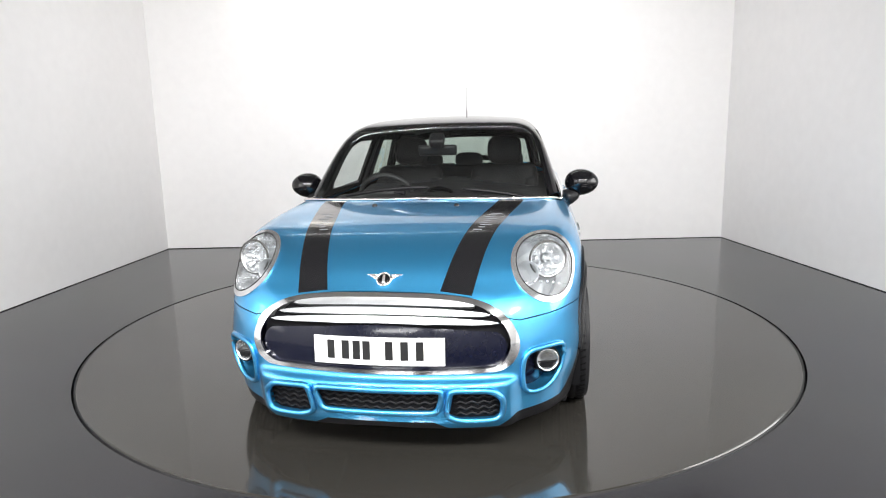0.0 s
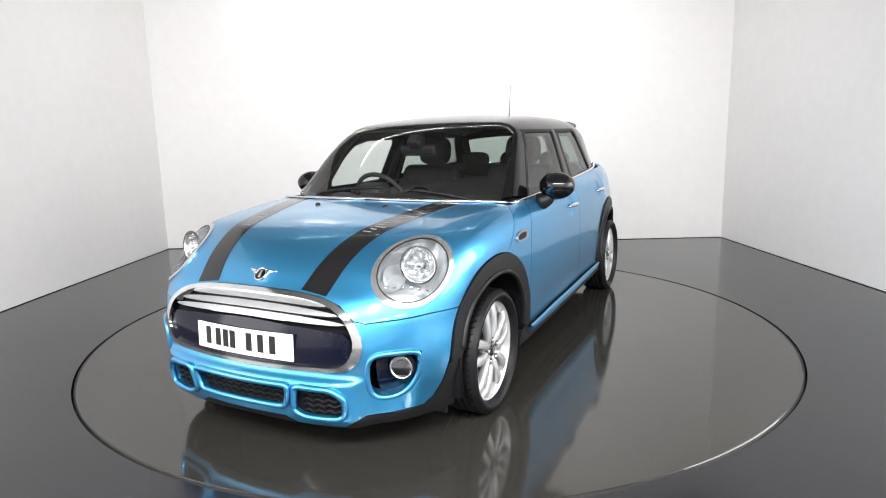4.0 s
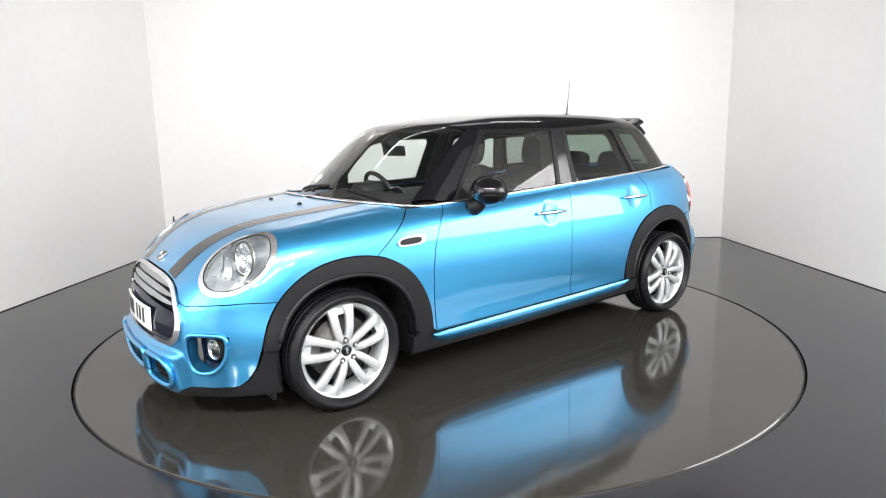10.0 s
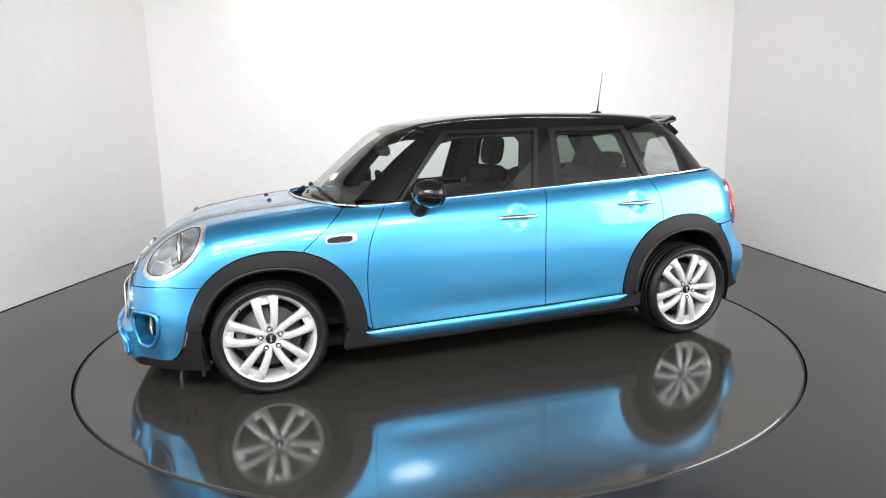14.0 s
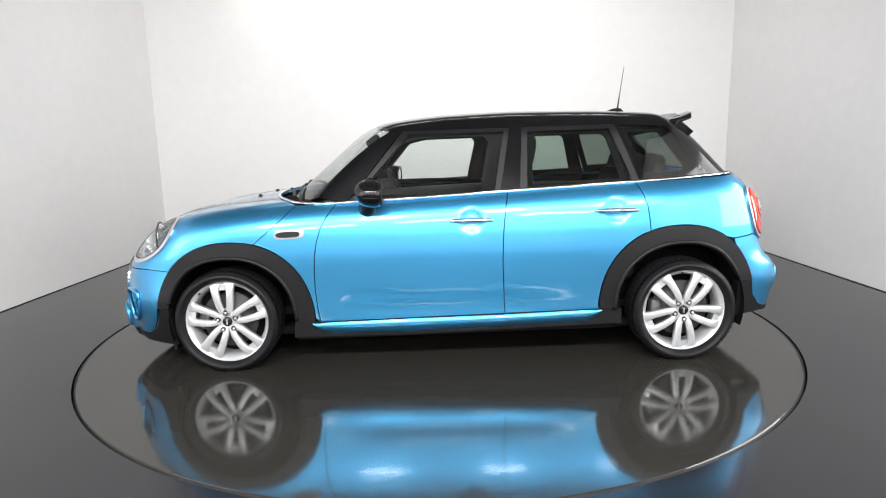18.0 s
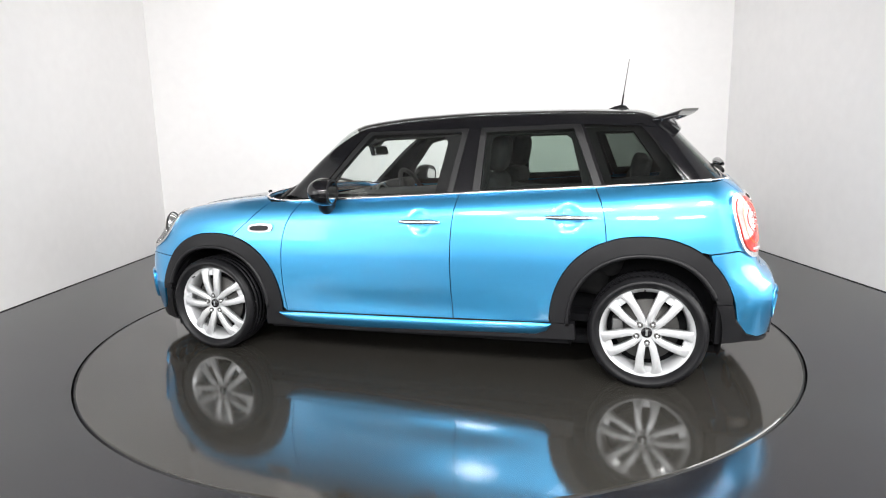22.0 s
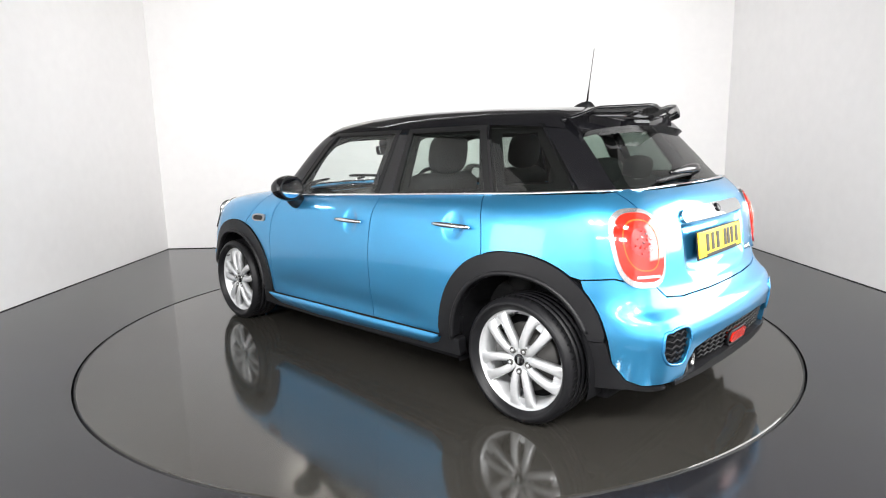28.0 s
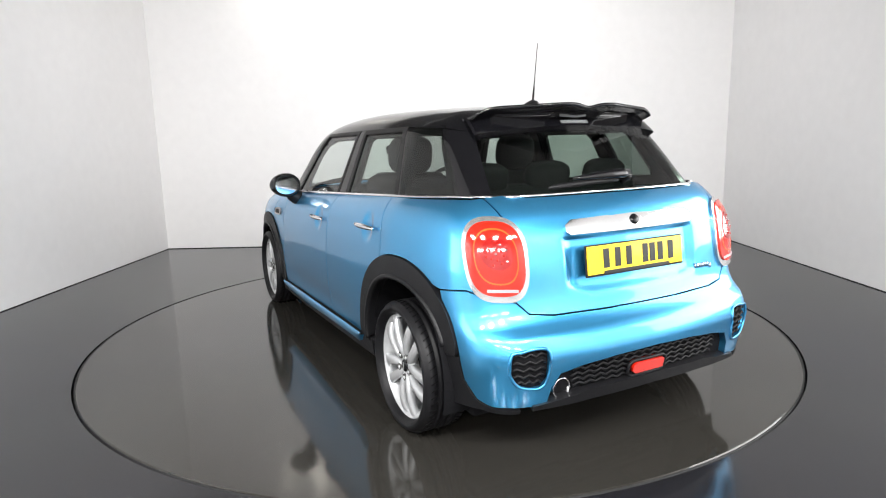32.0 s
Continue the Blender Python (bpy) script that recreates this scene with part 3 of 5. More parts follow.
def car_panels(car):
    # bonnet with its lamp openings
    lo, hi = [], []
    for s in (1, -1):
        top_grille = [tuple(p) for p in along_x(body, [(2.0, s * y, z) for y, z in GRILLE[:5]], 0.0, 1)]
        arc = [on_side(x, z, s) for x, z in arch_between(ARCHES["F"][0], (1.103, 0.725), (1.60, 0.583))]
        line = [(1.088, 0.0, 0.95), (1.080, 0.25 * s, 0.948), (1.045, 0.43 * s, 0.945), (0.985, 0.60 * s, 0.940), (0.925, 0.69 * s, 0.936), on_side(0.873, 0.926, s), on_side(0.93, 0.874, s), on_side(0.987, 0.822, s)]
        line += arc + seam_front(s)[1:] + top_grille[::-1]
        (lo if s == 1 else hi).extend(line)
    outline = lo + hi[::-1][1:-1]
    holes = [ring_of(*HEADLAMP), mirrored(ring_of(*HEADLAMP))]
    skin("bonnet", V_HOOD, outline, BLUE, car, holes, step=0.028, label="metallic blue clamshell bonnet", inner_rim=0.05)
    # bonnet stripes
    for s in (1, -1):
        a = [tuple(along_x(body, [(0, 0.232 * s, 0.676)], 0, 1)[0]), (1.7, 0.288 * s, 0.83), (1.4, 0.348 * s, 0.90), (1.2, 0.39 * s, 0.93), (1.056, 0.413 * s, 0.945)]
        b = [(1.012, 0.540 * s, 0.942), (1.15, 0.520 * s, 0.93), (1.4, 0.470 * s, 0.90), (1.7, 0.408 * s, 0.83), tuple(along_x(body, [(0, 0.358 * s, 0.660)], 0, 1)[0])]
        a = dense(a, 0.03, False, True)
        b = dense(b, 0.03, False, True)
        skin("stripe", V_HOOD, np.concatenate([a, b]), STRIPE, car, off=0.0016, gap=0.0, depth=0.0012, step=0.028, label="satin black bonnet stripe")
        for k in range(9):
            x = 1.60 - 0.030 * k
            y = (0.352 + 0.006 * k + 0.010 * (k % 3)) * s
            h = (0.020, 0.014, 0.026)[k % 3]
            z = float(HOOD_Z(x))
            bar = [(x, y - h, z), (x, y + h, z), (x - 0.008, y + h, z), (x - 0.008, y - h, z)]
            skin("stripe_lettering", V_HOOD, bar, GREY_INK, car, off=0.0028, gap=0.0, depth=0.001, step=0.03, edge=0.03)
    # front bumper
    halves = {}
    for s in (1, -1):
        low_grille = [(2.0, s * y, z) for y, z in GRILLE[4:]]
        halves[s] = [(2.03, 0, 0.180), (2.02, 0.215 * s, 0.180), (2.01, 0.27 * s, 0.152), (1.96, 0.465 * s, 0.148), (1.92, 0.535 * s, 0.190), on_side(1.82, 0.200, s), on_side(1.765, 0.205, s), on_side(1.73, 0.235, s), on_side(1.70, 0.29, s), on_side(1.680, 0.372, s)]
        halves[s] += [on_side(x, z, s) for x, z in arch_between(ARCHES["F"][0], (1.665, 0.37), (1.60, 0.583), 8)] + seam_front(s)[1:] + low_grille
    outline = halves[1] + halves[-1][::-1][1:-1]
    fog = [(1.93, 0.556, 0.33), (1.93, 0.560, 0.41), (1.92, 0.582, 0.446), (1.87, 0.65, 0.452), (1.82, 0.712, 0.448), (1.81, 0.722, 0.430), (1.81, 0.712, 0.36), (1.83, 0.690, 0.31), (1.86, 0.650, 0.272), (1.90, 0.590, 0.266), (1.92, 0.562, 0.285)]
    mid = [(2, -0.256, 0.324), (2, 0.256, 0.324), (2, 0.248, 0.274), (2, 0.230, 0.226), (2, -0.230, 0.226), (2, -0.248, 0.274)]
    wing = [(2, 0.286, 0.324), (1.97, 0.440, 0.318), (1.95, 0.486, 0.276), (1.95, 0.480, 0.205), (1.96, 0.455, 0.188), (2, 0.315, 0.192), (2, 0.264, 0.214), (2, 0.274, 0.262)]
    openings = [dense(v, 0.015, True, k < 2) for k, v in enumerate((fog, mirrored(fog), mid, wing, mirrored(wing)))]
    skin("front_bumper", V_NOSE, outline, BLUE, car, openings, step=0.015, label="metallic blue front bumper with intake openings", inner_rim=0.066, edge=0.015)
    for k, o in enumerate(openings):
        P = seat(body, dense(o, 0.02), 0.004 if k < 2 else 0.008, 1)
        for _ in range(3):
            P = [(Vector(P[i - 1]) + 2 * Vector(P[i]) + Vector(P[(i + 1) % len(P)])) / 4 for i in range(len(P))]
        part("intake_surround", tube(P, 0.011 if k < 2 else 0.0130, 10, True), BLUE, car, "raised blue intake edging")
        back = dense(o, 0.03)
        skin("intake_back", V_NOSE, back, DARK if k > 1 else NAVY, car, off=-0.024 if k > 1 else -0.062, gap=-0.004, depth=0.0, step=0.05, label="dark intake backing")
    # mesh of the lower intakes: rows of zigzag bars
    for zz in (0.212, 0.236, 0.260, 0.284, 0.308):
        for y0, y1 in ((-0.25, 0.25), (0.295, 0.475), (-0.475, -0.295)):
            if zz < 0.24 and y1 == 0.25:
                y0, y1 = (-0.215, 0.215) if zz > 0.21 else (-0.05, 0.05)
            n = int((y1 - y0) / 0.022)
            pts = [(2.0, y0 + (y1 - y0) * i / n, zz + (0.006 if i % 2 else -0.006)) for i in range(n + 1)]
            P = seat(body, pts, -0.016, 1)
            part("intake_mesh_bar", tube(P, 0.0042, 5), PLASTIC, car)
    # grille
    skin("grille_back", V_NOSE, grille_loop(0.955, 0.90), DARK, car, off=-0.034, gap=0, depth=0.0, step=0.05, label="dark grille recess")
    skin("grille_ring", V_NOSE, grille_loop(1.012, 1.02), CHROME, car, [grille_loop(0.945, 0.90)], off=0.011, gap=0.001, depth=0.03, step=0.02, label="broad polished chrome grille ring", inner_rim=0.045)
    navy = [(2, y, z) for y, z in ((-0.470, 0.524), (-0.38, 0.538), (0, 0.558), (0.38, 0.538), (0.470, 0.524), (0.497, 0.475), (0.480, 0.420), (0.43, 0.399), (0, 0.393), (-0.43, 0.399), (-0.480, 0.420), (-0.497, 0.475))]
    skin("grille_lower_panel", V_NOSE, dense(navy, 0.02, True, True), NAVY, car, off=-0.004, gap=0, depth=0.03, step=0.03, label="glossy dark navy panel behind the plate")
    for zc, half, h in ((0.643, 0.375, 0.0115), (0.611, 0.432, 0.0120), (0.580, 0.466, 0.0120)):
        ys = np.linspace(-half, half, 41)
        e = lambda y: h * (1 - abs(y / half) ** 3.2) ** 0.5 + 0.0005
        zmid = lambda y: zc - 0.016 * (y / half) ** 2
        up = [(2, y, zmid(y) + e(y)) for y in ys]
        dn = [(2, y, zmid(y) - e(y)) for y in ys[::-1]]
        slat = skin("grille_slat", V_NOSE, up + dn, SATIN, car, off=-0.002, gap=0, depth=0.026, step=0.012, label="satin silver grille slat", edge=0.03)
    # lower valance and corner pieces
    val = {s: [(1.99, 0, 0.182), (1.98, 0.22 * s, 0.180), (1.97, 0.275 * s, 0.153), (1.93, 0.46 * s, 0.150), (1.89, 0.535 * s, 0.190), on_side(1.81, 0.199, s), on_side(1.755, 0.205, s), on_side(1.72, 0.235, s), on_side(1.69, 0.29, s), on_side(1.670, 0.362, s),
               on_side(1.612, 0.362, s), on_side(1.60, 0.25, s), on_side(1.59, 0.145, s), (1.75, 0.70 * s, 0.150), (1.88, 0.5 * s, 0.138), (1.95, 0, 0.158)] for s in (1, -1)}
    skin("front_valance", V_NOSE, val[1] + val[-1][::-1][1:-1], PLASTIC, car, off=-0.003, gap=0, depth=0.03, step=0.03, label="matt black lower valance")
    # sides
    for s in (1, -1):
        side, up = V_SIDE[s], C_SIDE[s]
        fo, fi = ARCHES["F"]
        ro, ri = ARCHES["R"]
        doorF = [(0.65, 0.932), (0.70, 0.865), (0.734, 0.80), (0.757, 0.73), (0.770, 0.654), (0.777, 0.56), (0.777, 0.47), (0.770, 0.36), (0.758, 0.275)]
        doorM = [(-0.275, 0.296), (-0.268, 0.45), (-0.264, 0.60), (-0.267, 0.72), (-0.273, 0.80), (-0.285, 0.90), (-0.301, 0.976)]
        doorR = [(-1.015, 1.010), (-1.045, 0.945), (-1.064, 0.88), (-1.074, 0.80), (-1.078, 0.747)]
        skin("front_wing", side, xz([(0.873, 0.927), (0.93, 0.874), (0.987, 0.822)] + arch_between(fo, (1.103, 0.725), (0.79, 0.30)) + doorF[::-1], 0.8 * s), BLUE, car, label="metallic blue side scuttle panel")
        skin("front_door", side, xz(doorF + doorM + [(x, belt(x)) for x in (-0.1, 0.15, 0.41)], 0.8 * s), BLUE, car, step=0.015, label="metallic blue front door")
        skin("rear_door", side, xz([(-0.805, 0.314), (-0.275, 0.296)] + doorM[1:] + [(x, belt(x)) for x in (-0.5, -0.8)] + doorR + arch_between(ro, (-1.078, 0.747), (-0.807, 0.33))[1:], 0.8 * s), BLUE, car, step=0.015, label="metallic blue rear door")
        quarter = [on_side(x, z, s) for x, z in doorR[::-1]] + [on_side(x, belt(x), s) for x in (-1.09, -1.17, -1.25, -1.33, -1.41, -1.48, -1.54, -1.585)] + [(-1.612, 0.60 * s, 1.036), (-1.69, 0.575 * s, 0.97), (-1.78, 0.56 * s, 0.82), (-1.795, 0.575 * s, 0.662),
                   (-1.77, 0.64 * s, 0.672), (-1.69, 0.725 * s, 0.704), on_side(-1.565, 0.690, s)] + [on_side(x, z, s) for x, z in arch_between(ro, (-1.555, 0.684), (-1.08, 0.747))[1:-1]]
        skin("rear_quarter", View(body, (-1.15, 0, 0.58), (-0.35, s, 0.1)), quarter, BLUE, car, label="metallic blue rear quarter panel")
        skin("sill_cover", side, xz([(0.905, 0.279), (0.785, 0.282), (-0.805, 0.318), (-0.93, 0.316), (-0.935, 0.225), (0.28, 0.188), (0.915, 0.185)], 0.8 * s), PLASTIC, car, off=0.002, depth=0.05, label="matt black sill")
        sill_blade(car, s)
        # black arch mouldings
        t = np.linspace(0.0, math.pi, 36)
        out = [arch_at(fo, a) for a in t]
        inn = [arch_at(fi, a) for a in t[::-1]]
        skin("wheel_arch_trim", side, xz([(1.678, 0.366)] + [q for q in out if q[0] < 1.2 or q[1] > 0.39][:-1] + [(0.785, 0.277), (0.899, 0.278)] + [q for q in inn[1:] if q[0] < 1.2 or q[1] > 0.39] + [(1.608, 0.364)], 0.83 * s), PLASTIC, car, off=0.010, depth=0.075, step=0.026, label="matt black plastic arch moulding")
        out = [arch_at(ro, a) for a in t]
        inn = [arch_at(ri, a) for a in t[::-1]]
        skin("wheel_arch_trim", side, xz([(-0.806, 0.316)] + out[1:-4] + [(-1.677, 0.445), (-1.600, 0.44)] + inn[4:-1] + [(-0.901, 0.316)], 0.83 * s), PLASTIC, car, off=0.010, depth=0.075, step=0.026, label="matt black plastic arch moulding")
        skin("rear_corner_trim", View(body, (-1.15, 0, 0.5), (-0.5, s, -0.2)), [on_side(-1.600, 0.44, s), on_side(-1.68, 0.446, s), on_side(-1.70, 0.36, s), on_side(-1.75, 0.292, s), on_side(-1.80, 0.272, s), (-1.87, 0.60 * s, 0.262), (-1.86, 0.60 * s, 0.246), on_side(-1.76, 0.252, s), on_side(-1.60, 0.235, s)], PLASTIC, car, off=0.004, depth=0.05, label="matt black lower corner moulding")
        # turned-out lips of the arches
        for spec, lo_t, hi_t in ((fi, 0.28, math.pi - 0.02), (ri, 0.02, math.pi - 0.42)):
            edge_spec = (spec[0], spec[1], spec[2] + 0.012, spec[3] + 0.012)
            lip_line = [(q[0], 0.84 * s, q[1]) for q in (arch_at(edge_spec, a) for a in np.linspace(lo_t, hi_t, 30))]
            strip("arch_lip", body, lip_line, 0.024, PLASTIC, car, off=0.019, label="rounded lip of the black arch moulding")
        # greenhouse
        skin("front_side_window", up, xz([(0.554, belt(0.554, 0.012)), (0.246, 1.302), (-0.292, 1.306), (-0.230, belt(-0.230, 0.012))], 0.7 * s), GLASS_CLEAR, car, off=-0.006, gap=0, depth=0.0, step=0.06, label="clear green-tinted front door glass")
        skin("front_window_frame", up, xz([(0.585, belt(0.585, 0.004)), (0.275, 1.320), (-0.327, 1.326), (-0.262, belt(-0.262, 0.004))], 0.7 * s), TRIM, car, [xz([(0.554, belt(0.554, 0.012)), (0.246, 1.302), (-0.292, 1.306), (-0.230, belt(-0.230, 0.012))], 0.7 * s)], off=0.001, gap=0.0005, depth=0.03, step=0.04, label="dark grey window frame")
        skin("rear_side_window", up, xz([(-0.412, belt(-0.412, 0.012)), (-0.427, 1.304), (-0.893, 1.310), (-1.005, belt(-1.0, 0.012))], 0.7 * s), GLASS_DARK, car, off=-0.006, gap=0, depth=0.0, step=0.06, label="dark privacy rear door glass")
        skin("rear_window_frame", up, xz([(-0.370, belt(-0.37, 0.004)), (-0.396, 1.327), (-0.926, 1.334), (-1.045, belt(-1.045, 0.004))], 0.7 * s), TRIM, car, [xz([(-0.412, belt(-0.412, 0.012)), (-0.427, 1.304), (-0.893, 1.310), (-1.005, belt(-1.0, 0.012))], 0.7 * s)], off=0.001, gap=0.0005, depth=0.03, step=0.04, label="dark grey window frame")
        skin("centre_pillar", up, xz([(-0.262, belt(-0.26, 0.004)), (-0.327, 1.327), (-0.396, 1.328), (-0.370, belt(-0.37, 0.004))], 0.7 * s), GLOSS_BLACK, car, off=-0.001, gap=0.001, depth=0.03, step=0.05, label="gloss black door pillar")
        skin("quarter_window", up, xz([(-0.945, 1.326), (-1.235, 1.330), (-1.46, belt(-1.46, 0.012)), (-1.06, belt(-1.06, 0.010))], 0.7 * s), GLASS_QUARTER, car, gap=0.001, depth=0.004, step=0.05, label="dark privacy quarter glass")
        skin("quarter_trim", up, xz([(-0.926, 1.334), (-0.945, 1.326), (-1.06, belt(-1.06, 0.010)), (-1.045, belt(-1.045, 0.004))], 0.7 * s), GLOSS_BLACK, car, off=0.0, gap=0.0005, depth=0.02, step=0.03)
        rear_p = [(-1.235, 0.60 * s, 1.331), (-1.33, 0.56 * s, 1.330), (-1.385, 0.50 * s, 1.318), (-1.50, 0.535 * s, 1.20), (-1.63, 0.57 * s, 1.045), (-1.60, 0.60 * s, 1.040), (-1.46, 0.68 * s, belt(-1.46, 0.012))]
        skin("rear_pillar", View(cabin, (-0.9, 0, 1.05), (-0.6, s, 0.1)), rear_p, GLOSS_BLACK, car, gap=0.001, depth=0.02, step=0.03, label="gloss black rear pillar")
        a_p = [(0.585, 0.72 * s, belt(0.585, 0.004)), (0.275, 0.60 * s, 1.320), (0.352, 0.585 * s, 1.322), (0.55, 0.62 * s, 1.150), (0.79, 0.665 * s, 0.930)]
        skin("windscreen_pillar", View(cabin, (-0.1, 0, 1.0), (0.8, s, 0.1)), a_p, GLOSS_BLACK, car, gap=0.001, depth=0.03, step=0.03, label="gloss black windscreen pillar")
    ws = [(0.79, 0.665, 0.930), (0.90, 0.50, 0.932), (0.98, 0.25, 0.935), (1.01, 0, 0.936), (0.98, -0.25, 0.935), (0.90, -0.50, 0.932), (0.79, -0.665, 0.930), (0.55, -0.62, 1.150), (0.352, -0.585, 1.322),
          (0.43, -0.40, 1.334), (0.485, 0.0, 1.345), (0.43, 0.40, 1.334), (0.352, 0.585, 1.322), (0.55, 0.62, 1.150)]
    skin("windscreen", V_SCREEN, ws, GLASS_CLEAR, car, gap=0.001, depth=0.004, step=0.05, label="curved laminated windscreen")
    bg = [(-1.385, 0.50, 1.318), (-1.41, 0.30, 1.335), (-1.425, 0, 1.342), (-1.41, -0.30, 1.335), (-1.385, -0.50, 1.318), (-1.50, -0.535, 1.20), (-1.63, -0.57, 1.045), (-1.68, -0.35, 1.045), (-1.70, 0, 1.046), (-1.68, 0.35, 1.045), (-1.63, 0.57, 1.045), (-1.50, 0.535, 1.20)]
    skin("rear_window", V_BACK, bg, GLASS_REAR, car, gap=0.001, depth=0.004, step=0.05, label="dark privacy tailgate glass")
    edge = [(0.275, 0.60, 1.320), (-0.327, 0.61, 1.328), (-0.926, 0.60, 1.336), (-1.235, 0.59, 1.332), (-1.33, 0.56, 1.332), (-1.385, 0.50, 1.320), (-1.41, 0.30, 1.337), (-1.425, 0, 1.344)]
    front = [(0.485, 0, 1.347), (0.43, 0.40, 1.336), (0.352, 0.585, 1.324)]
    roof = front + edge + [(x, -y, z) for x, y, z in edge[::-1][1:]] + [(x, -y, z) for x, y, z in front[::-1][:-1]]
    skin("roof_panel", V_ROOF, roof, GLOSS_BLACK, car, gap=0.001, depth=0.02, step=0.04, label="gloss black roof")
    # tailgate and rear bumper
    half = {s: [(-1.70, 0, 1.036), (-1.67, 0.35 * s, 1.035), (-1.612, 0.60 * s, 1.036), (-1.69, 0.575 * s, 0.97), (-1.78, 0.56 * s, 0.82), (-1.795, 0.575 * s, 0.660), (-1.82, 0.530 * s, 0.614), (-1.845, 0.43 * s, 0.602), (-1.87, 0.2 * s, 0.600), (-1.875, 0, 0.600)] for s in (1, -1)}
    skin("tailgate", V_TAIL, half[1] + half[-1][::-1][1:-1], BLUE, car, step=0.016, label="metallic blue tailgate")
    half = {}
    for s in (1, -1):
        half[s] = [(-1.875, 0, 0.598), (-1.87, 0.2 * s, 0.598), (-1.845, 0.43 * s, 0.600), (-1.82, 0.530 * s, 0.612), (-1.795, 0.575 * s, 0.658), (-1.77, 0.64 * s, 0.670), (-1.69, 0.725 * s, 0.702), on_side(-1.565, 0.688, s)]
        half[s] += [on_side(x, z, s) for x, z in arch_between(ARCHES["R"][0], (-1.555, 0.684), (-1.68, 0.446), 8)[1:]]
        half[s] += [on_side(-1.70, 0.36, s), on_side(-1.75, 0.292, s), on_side(-1.80, 0.272, s), (-1.85, 0.62 * s, 0.272), (-1.88, 0.53 * s, 0.270), (-1.89, 0.497 * s, 0.285), (-1.90, 0.487 * s, 0.345), (-1.91, 0.455 * s, 0.396), (-1.92, 0.36 * s, 0.416), (-1.94, 0.2 * s, 0.432), (-1.94, 0, 0.439)]
    vent = [(-1.91, 0.510, 0.496), (-1.88, 0.610, 0.497), (-1.865, 0.650, 0.482), (-1.865, 0.652, 0.42), (-1.875, 0.625, 0.368), (-1.89, 0.575, 0.350), (-1.90, 0.532, 0.352), (-1.91, 0.512, 0.385)]
    skin("rear_bumper", V_TAIL, half[1] + half[-1][::-1][1:-1], BLUE, car, [vent, mirrored(vent)], step=0.026, label="metallic blue rear bumper", inner_rim=0.02, depth=0.05, edge=0.015)
    for v in (vent, mirrored(vent)):
        part("vent_rim", tube(seat(body, dense(v, 0.02, True, True), 0.001, -1), 0.0065, 8, True), BLUE, car, "raised blue vent rim")
        skin("vent_back", V_TAIL, v, DARK, car, off=-0.016, gap=-0.004, depth=0.0, step=0.05)
        s = 1 if v[0][1] > 0 else -1
        for k in range(5):
            z = 0.374 + 0.0265 * k
            y0, y1 = (0.528, 0.515, 0.513, 0.513, 0.513)[k], (0.622, 0.640, 0.646, 0.646, 0.640)[k]
            pts = [(-1.87, s * (y0 + (y1 - y0) * i / 6), z + (0.006 if i % 2 else -0.006)) for i in range(7)]
            part("vent_mesh_bar", tube(seat(body, pts, -0.010, -1), 0.0048, 5), PLASTIC, car)
    dif = {s: [(-1.93, 0, 0.447), (-1.92, 0.26 * s, 0.438), (-1.92, 0.40 * s, 0.420), (-1.91, 0.475 * s, 0.39), (-1.90, 0.51 * s, 0.30), (-1.88, 0.51 * s, 0.262), (-1.88, 0, 0.272)] for s in (1, -1)}
    skin("rear_diffuser", V_TAIL, dif[1] + dif[-1][::-1][1:-1], DARK, car, off=-0.030, gap=0, depth=0.02, step=0.05, label="black diffuser panel")
    lip = {s: [(-1.92, 0, 0.322), (-1.91, 0.30 * s, 0.314), (-1.90, 0.38 * s, 0.300), (-1.88, 0.56 * s, 0.276), (-1.88, 0.56 * s, 0.258), (-1.89, 0.38 * s, 0.262), (-1.89, 0.30 * s, 0.268), (-1.89, 0, 0.276)] for s in (1, -1)}
    skin("rear_lip", V_TAIL, lip[1] + lip[-1][::-1][1:-1], PLASTIC, car, off=0.012, gap=0, depth=0.06, step=0.03, label="black rear lip")
    for k in range(5):
        z = 0.334 + 0.0215 * k
        y1 = (0.385, 0.395, 0.40, 0.39, 0.33)[k]
        n = 30
        pts = [(-1.93, -y1 + 2 * y1 * i / n, z + (0.006 if i % 2 else -0.006)) for i in range(n + 1)]
        part("diffuser_mesh_bar", tube(seat(body, pts, -0.016, -1), 0.0046, 5), PLASTIC, car)
    # dark lining behind the panels
    for s in (1, -1):
        fo = ARCHES["F"][1]
        lining = [(0.95, 0.90), (0.40, 0.915), (-1.35, 0.985), (-1.62, 0.93), (-1.62, 0.62)] + [arch_at(ARCHES["R"][1], a) for a in np.linspace(math.pi - 0.45, 0.1, 14)] + [(-0.9, 0.19), (0.9, 0.16)] + [arch_at(fo, a) for a in np.linspace(math.pi, 0.3, 14)] + [(1.66, 0.62), (1.5, 0.80)]
        skin("inner_panel", V_SIDE[s], xz(lining, 0.75 * s), DARK, car, off=-0.035, gap=0, depth=0.0, step=0.05, label="dark inner body panel", snapped=False)

